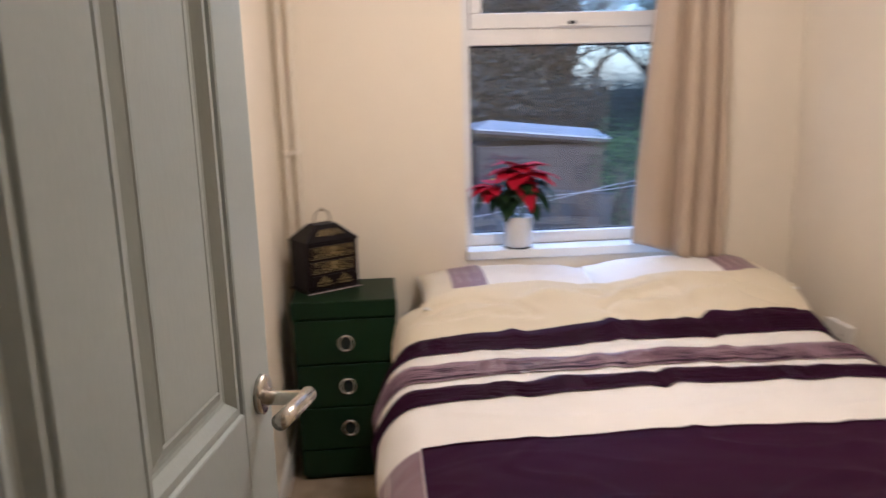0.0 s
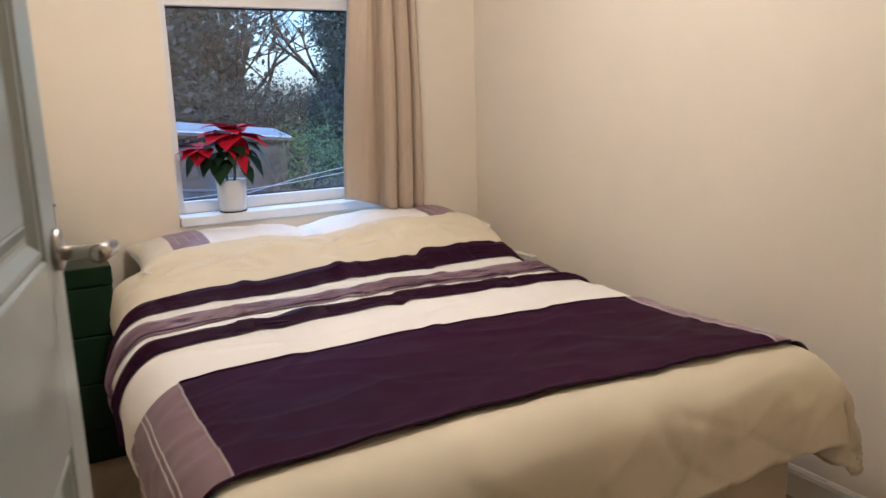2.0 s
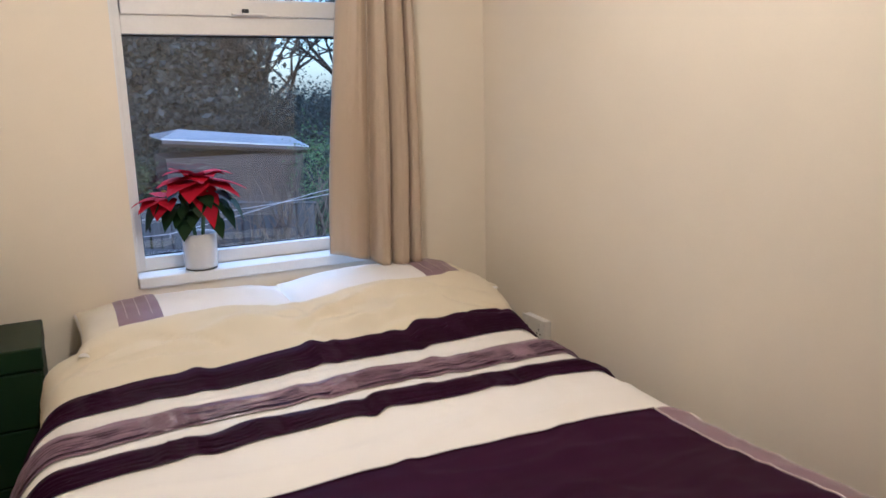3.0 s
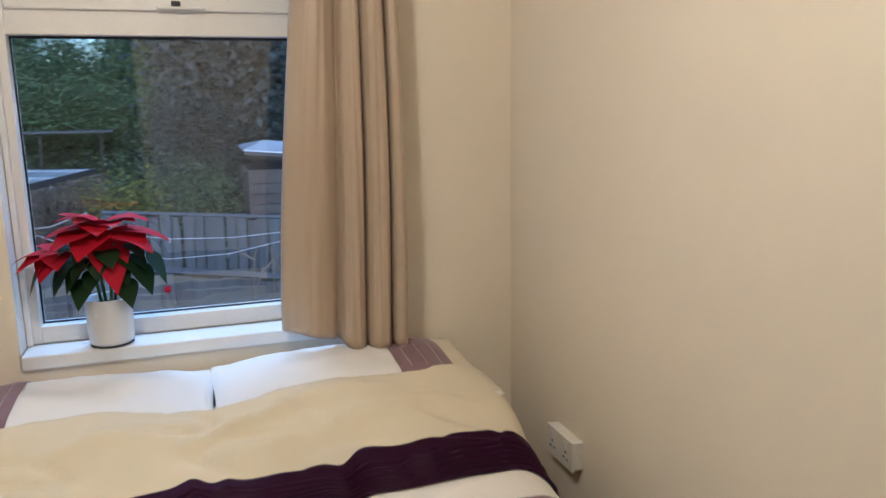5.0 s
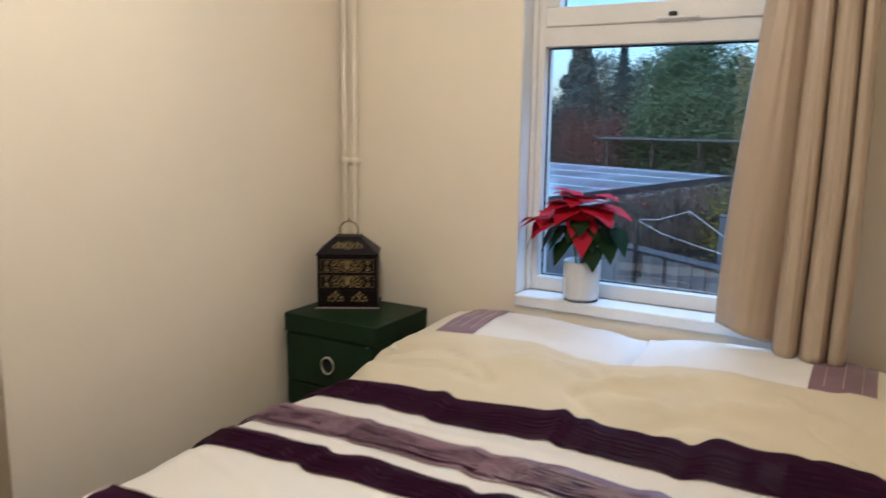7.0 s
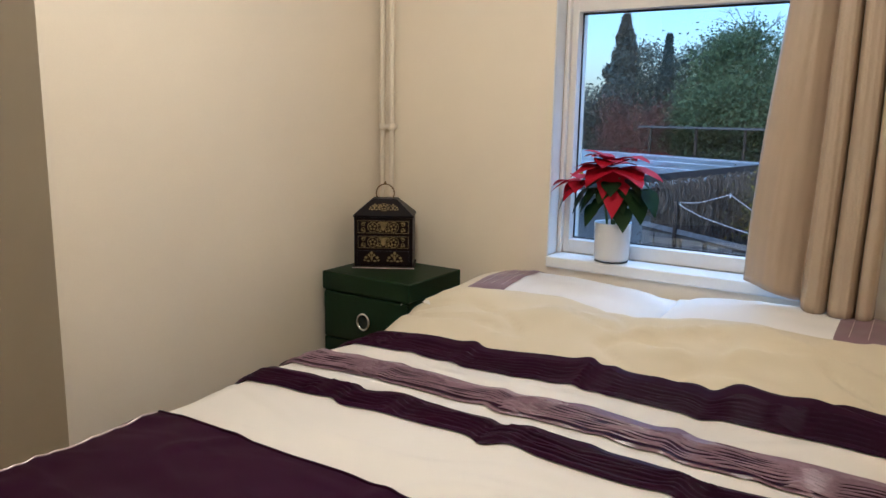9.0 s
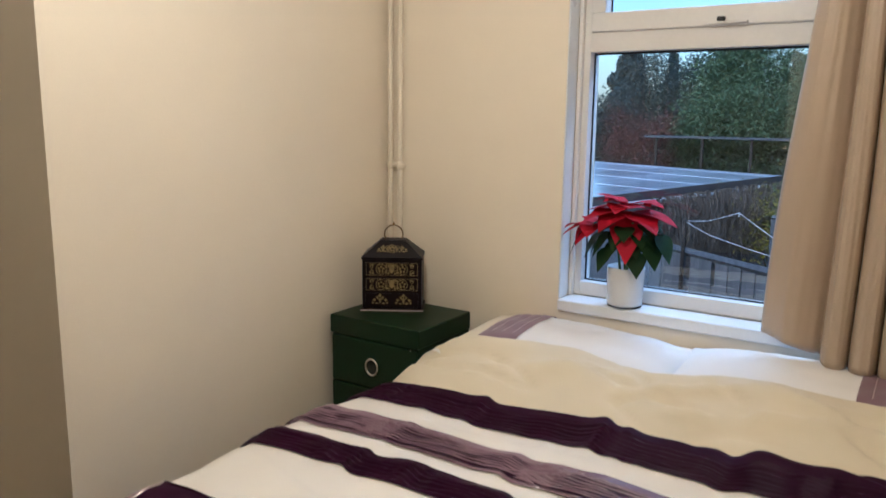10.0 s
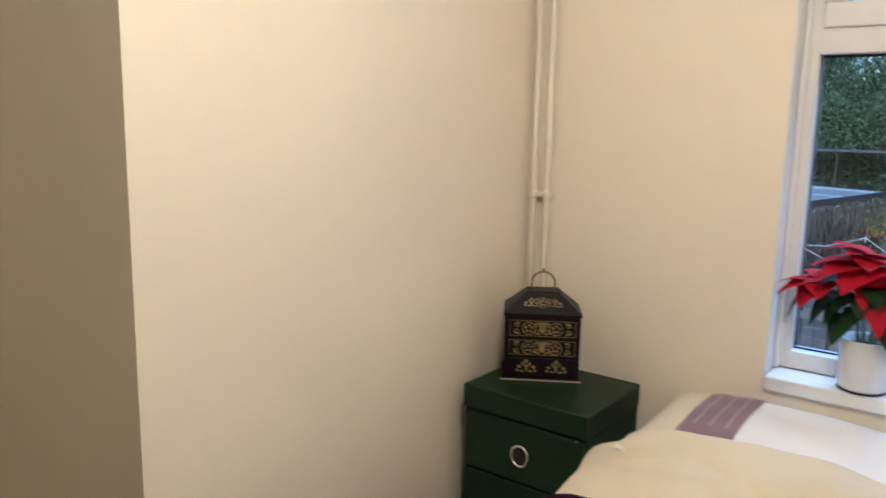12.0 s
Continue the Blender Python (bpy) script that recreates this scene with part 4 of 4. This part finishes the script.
low = [bm.verts.new((v.co.x, v.co.y, v.co.z - 0.05)) for v in top]
bm.faces.new(top), bm.faces.new(low[::-1])
for k in range(4):
    bm.faces.new((top[k], top[(k + 1) % 4], low[(k + 1) % 4], low[k]))
bmesh.ops.recalc_face_normals(bm, faces=bm.faces[:])
roof = part("roof", bm, FELT, garage, "wet roofing felt with the sky's reflection in its pale colour")
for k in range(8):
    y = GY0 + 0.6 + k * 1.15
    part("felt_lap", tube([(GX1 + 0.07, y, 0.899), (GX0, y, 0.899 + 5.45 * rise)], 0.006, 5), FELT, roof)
part("fascia", box((GX1 + 0.081, GY0 - 0.1, 0.76), (GX1 + 0.105, GY1 + 0.1, 0.91), 0.004), SHEDBOARD, garage, "dark timber fascia")
part("gutter", tube([(GX1 + 0.15, y, 0.785) for y in span(GY0 - 0.1, GY1 + 0.1, 8)], 0.035, 8), UPVC, garage, "pale plastic gutter", smooth=True)

garage_place = pose(-0.57, 13.6, 0.56, 0, 0, -11.9) @ Matrix.Translation((-GX1 - 0.08, -GY1 - 0.1, -0.90))
garage.matrix_world = garage_place

# small shed
shed = thing("garden_shed", "small timber garden shed with a pale felt pitched roof", "shed")
SX0, SX1, SY0, SY1 = 1.54, 3.55, 11.2, 12.6
for k in range(15):
    z = GZ - 0.02 + k * 0.14
    part("board", box((SX0 + 0.04, SY0 + 0.05, z), (SX1 - 0.04, SY0 + 0.07, z + 0.134), 0.003), SHEDBOARD, shed)
part("body", box((SX0 + 0.04, SY0 + 0.072, GZ - 0.1), (SX1 - 0.04, SY1 - 0.05, 0.62)), SHEDBOARD, shed)
bm = bmesh.new()
a = [bm.verts.new(p) for p in ((SX0, SY0, 0.905), (SX1 + 0.05, SY0, 0.70), (SX1 - 0.02, (SY0 + SY1) / 2, 0.81), (SX0 + 0.32, (SY0 + SY1) / 2, 0.995), (SX0, SY1, 0.905), (SX1 + 0.05, SY1, 0.70))]
b = [bm.verts.new((v.co.x, v.co.y, v.co.z - 0.03)) for v in a]
for f in ((0, 1, 2, 3), (3, 2, 5, 4), (0, 3, 4), (1, 5, 2)):
    bm.faces.new([a[i] for i in f])
    bm.faces.new([b[i] for i in f[::-1]])
for i, j in ((0, 1), (1, 5), (5, 4), (4, 0)):
    bm.faces.new((a[i], a[j], b[j], b[i]))
bmesh.ops.recalc_face_normals(bm, faces=bm.faces[:])
part("roof", bm, FELT, shed, "pale wet felt roof")
part("fascia", tube([(SX0, SY0 - 0.004, 0.84), (SX1 + 0.05, SY0 - 0.004, 0.635)], 0.045, 4), SHEDBOARD, shed)

# fences of upright boards


def fence(a, b, top_a, top_b, base, label, cap=0.03):
    ob = thing("fence", label, "fence", group="garden fences")
    a, b = Vector(a), Vector(b)
    n = int((b - a).length / 0.125)
    d = (b - a).normalized()
    yaw = math.degrees(math.atan2(d.y, d.x))
    for k in range(n):
        p = a.lerp(b, (k + 0.5) / n)
        h = top_a + (top_b - top_a) * k / n + rng.uniform(-0.015, 0.015)
        o = part("board", box((-0.058, -0.009, 0), (0.058, 0.009, h - base)), BOARD, ob)
        o.matrix_local = pose(p.x, p.y, base, rng.uniform(-1, 1), rng.uniform(-0.8, 0.8), yaw)
    for z in (0.15, 0.7):
        p = a.lerp(b, 0.5)
        o = part("rail", box((-(b - a).length / 2, 0.012, -0.035), ((b - a).length / 2, 0.05, 0.035)), BOARD, ob)
        o.matrix_local = pose(p.x, p.y, base + z * (top_a - base), 0, math.degrees(math.atan2(top_a - top_b, (b - a).length)), yaw)
    part("capping", tube([(a.x, a.y, top_a + 0.01), (b.x, b.y, top_b + 0.01)], cap, 4), BOARD, ob)
    return ob


fence((-0.20, 10.7), (3.4, 10.4), 0.222, -0.06, GZ - 0.1, "grey weathered board fence beside the garage")
fence((3.7, 10.6), (7.5, 10.8), 0.1, 0.15, GZ - 0.1, "grey weathered board fence beyond the shed")
fence((-0.85, 8.05), (2.6, 7.9), 0.19, -0.28, GZ - 0.1, "low grey weathered board fence across the garden", 0.042)

# long timber rail of a far pergola
rail2 = thing("pergola", "long pale timber pergola rail in front of the hedge", "pergola")
part("beam", box((-4.7, 18.9, 0.965), (-0.75, 19.6, 1.01), 0.006), BOARD, rail2)
for x in (-4.4, -3.3, -2.2, -1.0):
    part("post", box((x - 0.03, 18.95, GZ - 0.1), (x + 0.03, 19.01, 0.9645), 0.005), BARK, rail2)

# washing lines
for way, pegs in (([(-0.51, 0.455), (-0.3, 0.47), (-0.02, 0.57), (0.3, 0.36), (0.65, 0.295), (1.2, 0.27), (1.69, 0.292), (2.6, 0.36), (3.4, 0.45)], (2, 4)), ([(-0.51, 0.452), (-0.42, 0.405), (-0.27, 0.337), (0.05, 0.25), (0.36, 0.179), (0.63, 0.112), (1.15, 0.12), (1.68, 0.211), (2.6, 0.40), (3.4, 0.52)], (4, 6))):
    line = thing("washing_line", "thin white washing line slung across the garden", "washing line")
    part("cord", tube([Vector((x, 8.0, z)) for x, z in way], 0.004, 5), CORD, line, smooth=True)
    for k in pegs:
        p = Vector((way[k][0], 8.0, way[k][1]))
        part("peg", box(p - Vector((0.004, 0.006, 0.035)), p + Vector((0.004, 0.006, 0.012))), CORD, line)

post = thing("line_post", "slim dark timber post holding the washing lines", "post")
part("shaft", tube([(-0.515, 8.0, GZ - 0.1), (-0.515, 8.0, 0.2), (-0.515, 8.0, 0.47)], [0.022, 0.020, 0.018], 8), BARK, post, smooth=True)
part("hook", tube([(-0.515, 8.0, 0.452), (-0.49, 7.985, 0.456), (-0.505, 7.97, 0.462)], 0.004, 6), GASKET, post)

# ---- plants of the garden ----


def leaves(name, points, size, mat, parent, seed, flat=0.0):
    """Many small pointed leaves, each turned its own way, in one mesh."""
    g = np.random.default_rng(seed)
    p = np.asarray(points, float)
    n = len(p)
    a, b = g.normal(size=(n, 3)), g.normal(size=(n, 3))
    a[:, 2] *= 1 - flat
    a /= np.linalg.norm(a, axis=1, keepdims=True)
    b -= a * (a * b).sum(1, keepdims=True)
    b /= np.linalg.norm(b, axis=1, keepdims=True)
    s = size * g.uniform(0.6, 1.4, (n, 1))
    quad = np.stack([p - a * s, p + b * s * 0.45, p + a * s, p - b * s * 0.45], 1).reshape(-1, 3)
    me = bpy.data.meshes.new(name)
    me.from_pydata(quad.tolist(), [], np.arange(4 * n).reshape(-1, 4).tolist())
    me.materials.append(mat)
    ob = new(name, me)
    ob.parent = parent
    return ob


def clump_points(g, centre, radii, clumps, per, spread):
    """Leaf places gathered in clumps over the outside of an uneven body."""
    c = g.normal(size=(clumps, 3))
    c /= np.linalg.norm(c, axis=1, keepdims=True)
    c *= g.uniform(0.35, 1.0, (clumps, 1)) ** 0.5
    c = c * np.array(radii) + np.array(centre)
    return np.concatenate([q + g.normal(size=(per, 3)) * spread * g.uniform(0.6, 1.3) for q in c])


def branching(g, root, height, lean, radius, depth, out, spread=0.55):
    """Tapered limbs, forking up to depth times."""
    end = root + lean * height
    mid = root.lerp(end, 0.5) + Vector(g.normal(size=3)) * height * 0.05
    out.append(([root, mid, end], [radius, radius * 0.8, radius * 0.55]))
    if depth == 0:
        return
    for k in range(3 if depth > 1 else 4):
        d = (lean + Vector(g.normal(size=3)) * spread).normalized()
        d.z = abs(d.z) * 0.8 + 0.12
        branching(g, root.lerp(end, g.uniform(0.55, 1.0)), height * g.uniform(0.5, 0.75), d.normalized(), max(radius * 0.52, 0.006), depth - 1, out, spread)


def tree(x, y, height, width, mat, label, seed, leafy=1.0, size=0.10, clumps=150, per=26, low=0.25, forks=3):
    """A trunk with forking limbs and a crown of leaf clumps."""
    g = np.random.default_rng(seed)
    height += 0.6
    ob = thing("tree", label, "tree", group="garden trees")
    limbs = []
    branching(g, Vector((x, y, GZ - 0.1)), height * 0.42, Vector((0, 0, 1)), 0.014 * height + 0.02, forks, limbs)
    bm = bmesh.new()
    for pts, radii in limbs:
        tube(pts, radii, 6, bm=bm) if len(bm.faces) < 1 else join_tube(bm, pts, radii)
    part("trunk", bm, BARK, ob)
    if leafy:
        pts = clump_points(g, (x, y, GZ + height * (low + 1) / 2), (width / 2, width / 2, height * (1 - low) / 2), int(clumps * leafy), per * 6, 0.16 * size / 0.1 + 0.05 * width / 3)
        leaves("crown", pts, size * 0.42, mat, ob, seed)
    return ob


def join_tube(bm, pts, radii, sides=5):
    """A bar added to a mesh, without the slow clean-up."""
    rings = []
    for i, p in enumerate(pts):
        d = (pts[min(i + 1, len(pts) - 1)] - pts[max(i - 1, 0)]).normalized()
        u = d.orthogonal().normalized()
        w = d.cross(u)
        rings.append([bm.verts.new(p + radii[i] * (u * math.cos(k * math.tau / sides) + w * math.sin(k * math.tau / sides))) for k in range(sides)])
    for a, b in zip(rings, rings[1:]):
        for k in range(sides):
            bm.faces.new((a[k], a[(k + 1) % sides], b[(k + 1) % sides], b[k]))


def conifer(x, y, height, width, label, seed):
    g = np.random.default_rng(seed)
    height += 0.6
    ob = thing("tree", label, "tree", group="garden trees")
    part("trunk", tube([(x, y, GZ - 0.1), (x, y, GZ + height * 0.6), (x, y, GZ + height)], [0.16, 0.09, 0.02], 8), BARK, ob)
    n = 14000
    t = g.uniform(0, 1, n) ** 0.75
    a = g.uniform(0, math.tau, n)
    tier = 0.62 + 0.42 * np.abs(np.sin(t * 30 + a * 1.0)) + 0.30 * np.sin(a * 3 + t * 24)
    r = width / 2 * (1 - t) ** 0.9 * tier * g.uniform(0.55, 1.0, n) + 0.04
    pts = np.stack([x + r * np.cos(a), y + r * np.sin(a), GZ + 0.5 + t * (height - 0.4)], 1)
    leaves("crown", pts, 0.10, CONIFER, ob, seed)


def hedge(x0, x1, y, z0, z1, depth, mat, label, seed, size=0.09, count=6000):
    g = np.random.default_rng(seed)
    ob = thing("shrub", label, "shrub", group="garden shrubs")
    limbs = bmesh.new()
    for k in range(int((x1 - x0) * 1.5) + 2):
        root = Vector((g.uniform(x0, x1), y, GZ - 0.1))
        out = []
        branching(g, root, (z1 - GZ) * 0.5, Vector((0, 0, 1)), 0.03, 2, out)
        for pts, radii in out:
            join_tube(limbs, pts, radii, 4)
    part("stems", limbs, BARK, ob)
    cl = count * 6 // 25
    cx, cz = g.uniform(x0, x1, cl), g.uniform(0, 1, cl)
    wave = np.array([noise.noise(Vector((q * 0.9, seed, 0))) for q in cx])
    top = z1 + wave * 0.22 * (z1 - z0) ** 0.7
    c = np.stack([cx, y + g.uniform(-depth / 2, depth / 2, cl), z0 + (top - z0) * cz ** 0.8], 1)
    pts = np.concatenate([q + g.normal(size=(25, 3)) * 0.17 * g.uniform(0.6, 1.4) for q in c])
    leaves("crown", pts, size * 0.42, mat, ob, seed)


conifer(-7.75, 26, 5.35, 2.8, "tall dark pointed conifer standing beyond the gardens", 3)
conifer(-7.5, 30, 5.05, 1.1, "slim dark conifer far beyond the gardens", 4)
hedge(-11, -4.0, 24, GZ, 2.0, 2.0, SHADELEAF, "mixed dark hedge at the far end of the gardens", 11, 0.11, 9000)
hedge(-6.4, -3.6, 23, GZ, 3.15, 1.6, SHADELEAF, "tall dark evergreen shrubs behind the hedge", 19, 0.10, 6000)
hedge(-4.2, 0.2, 20.5, GZ, 1.9, 1.6, EVERGREEN, "broad green evergreen shrubs behind the garage", 12, 0.10, 12000)
hedge(-6.0, -4.2, 20.0, GZ, 1.55, 0.8, RUSSET, "russet winter shrub in front of the hedge", 13, 0.07, 2500)
hedge(-3.8, 2.0, 20.2, GZ, 0.75, 0.8, SHADELEAF, "dark undergrowth below the pergola", 14, 0.08, 7000)
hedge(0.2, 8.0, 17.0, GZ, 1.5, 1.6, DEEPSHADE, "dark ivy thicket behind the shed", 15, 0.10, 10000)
hedge(-0.3, 1.4, 12.0, GZ, 0.50, 0.4, EVERGREEN, "leafy green shrub beside the shed", 16, 0.06, 1500)
hedge(3.4, 4.2, 10.7, GZ, 0.85, 0.5, BRIGHTLEAF, "yellow-green shrub beside the shed", 17, 0.05, 900)
hedge(-0.45, 0.35, 11.5, -0.5, 0.40, 0.3, YELLOWLEAF, "yellowing autumn shrub behind the board fence", 35, 0.05, 500)
hedge(-2.1, -1.3, 6.1, -0.3, 0.72, 0.3, BRIGHTLEAF, "bright leafy shrub near the garage corner", 18, 0.035, 500)
tree(-3.0, 22.5, 4.5, 3.2, EVERGREEN, "round green evergreen tree behind the garage", 21, 1.0, 0.11, 200, 26)
tree(0.4, 23, 5.3, 4.0, EVERGREEN, "tall mixed green tree beyond the gardens", 23, 1.0, 0.12, 220, 26)
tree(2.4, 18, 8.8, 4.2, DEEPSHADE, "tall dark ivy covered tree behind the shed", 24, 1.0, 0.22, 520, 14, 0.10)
tree(4.1, 24, 9.5, 5.0, SHADELEAF, "bare winter tree with a haze of fine twigs", 25, 0.06, 0.07, 160, 20, 0.3, 5)
tree(5.3, 20, 7.5, 4.0, SHADELEAF, "slender winter tree with few dark leaves", 26, 0.05, 0.07, 160, 20, 0.3, 5)
tree(7.3, 17.5, 9.5, 1.9, SHADELEAF, "tall dark evergreen tree at the side of the garden", 27, 1.0, 0.10, 420, 30, 0.1)
tree(-2.9, 26, 5.4, 3.0, SHADELEAF, "bare branched winter tree on the skyline", 28, 0.10, 0.07, 160, 20, 0.4, 5)
tree(1.2, 30, 8.5, 6.0, SHADELEAF, "tall dark tree on the skyline", 29, 1.0, 0.15, 260, 26, 0.2)
tree(6.5, 28, 9.0, 6.0, SHADELEAF, "distant bare winter trees with fine twigs", 30, 0.03, 0.07, 160, 20, 0.3, 5)

tree(5.9, 23, 8.5, 5.0, SHADELEAF, "bare winter birch with fine twigs", 33, 0.04, 0.07, 160, 20, 0.2, 5)
tree(4.6, 19, 6.5, 3.6, SHADELEAF, "young bare winter tree behind the shed", 34, 0.06, 0.06, 160, 20, 0.2, 5)

# dry creeper hanging over the garage wall
creeper = thing("creeper", "mass of dry brown creeper stems hanging over the garage wall", "climber")
g = np.random.default_rng(31)
bm = bmesh.new()
for k in range(700):
    y = g.uniform(9.6, 13.5)
    z = 0.77 + g.uniform(-0.12, 0.08)
    n = 6
    ln = g.uniform(0.5, 1.25)
    out0 = g.uniform(0.05, 0.20)
    pts = [Vector((GX1 + 0.10 + out0 + 0.10 * math.sin(2.6 * i / n) * g.uniform(0.3, 1), y + 0.10 * g.normal() * i / n, z - ln * (i / n) ** 1.3)) for i in range(n)]
    join_tube(bm, pts, [0.007, 0.006, 0.006, 0.005, 0.004, 0.003], 4)
part("stems", bm, TWIG, creeper)
creeper.matrix_world = garage_place
leaves("dry_leaves", np.stack([GX1 + 0.12 + g.uniform(0, 0.20, 5000), g.uniform(9.4, 13.5, 5000), 0.84 - g.uniform(0, 1, 5000) ** 1.6 * 1.2], 1), 0.020, DRYVINE, creeper, 32)
# bare stems in front of the shed
rose = thing("rose_bush", "bare thorny rose stems with one pink bloom", "shrub")
bm = bmesh.new()
for k in range(11):
    base = Vector((2.25 + 0.07 * k, 9.3 + 0.2 * g.normal(), GZ))
    out = []
    branching(g, base, 1.2, Vector((0.15 * g.normal(), 0, 1)).normalized(), 0.012, 2, out, 0.35)
    for pts, radii in out:
        join_tube(bm, pts, [max(r, 0.003) for r in radii], 4)
part("stems", bm, TWIG, rose)
bm = bmesh.new()
bmesh.ops.create_icosphere(bm, subdivisions=2, radius=0.03)
for v in bm.verts:
    v.co *= 1 + 0.3 * noise.noise(v.co * 60)
part("bloom", moved(bm, Matrix.Translation((0.645, 7.0, 0.06))), BRACT, rose, "small pink bloom")
bm = bmesh.new()
join_tube(bm, [Vector((0.60, 7.0, GZ)), Vector((0.66, 7.02, -0.7)), Vector((0.645, 7.0, 0.045))], [0.008, 0.006, 0.004], 5)
part("flower_stem", bm, TWIG, rose)
# bare stems against the low fence
briar = thing("briar", "few bare thorny pale stems in front of the board fence", "shrub")
bm = bmesh.new()
for pts in (((1.32, -1.5), (1.30, -0.4), (1.36, 0.16), (1.44, 0.40)), ((1.33, -0.2), (1.42, 0.02), (1.58, 0.16), (1.80, 0.24)), ((1.36, 0.12), (1.24, 0.20), (1.16, 0.30)), ((1.50, 0.10), (1.62, -0.02), (1.78, 0.06)), ((1.55, -1.5), (1.50, -0.5), (1.52, 0.1), (1.46, 0.52))):
    join_tube(bm, [Vector((x, 7.6, z)) for x, z in pts], [0.010, 0.008, 0.006, 0.004][:len(pts)], 5)
part("stems", bm, TWIG, briar)
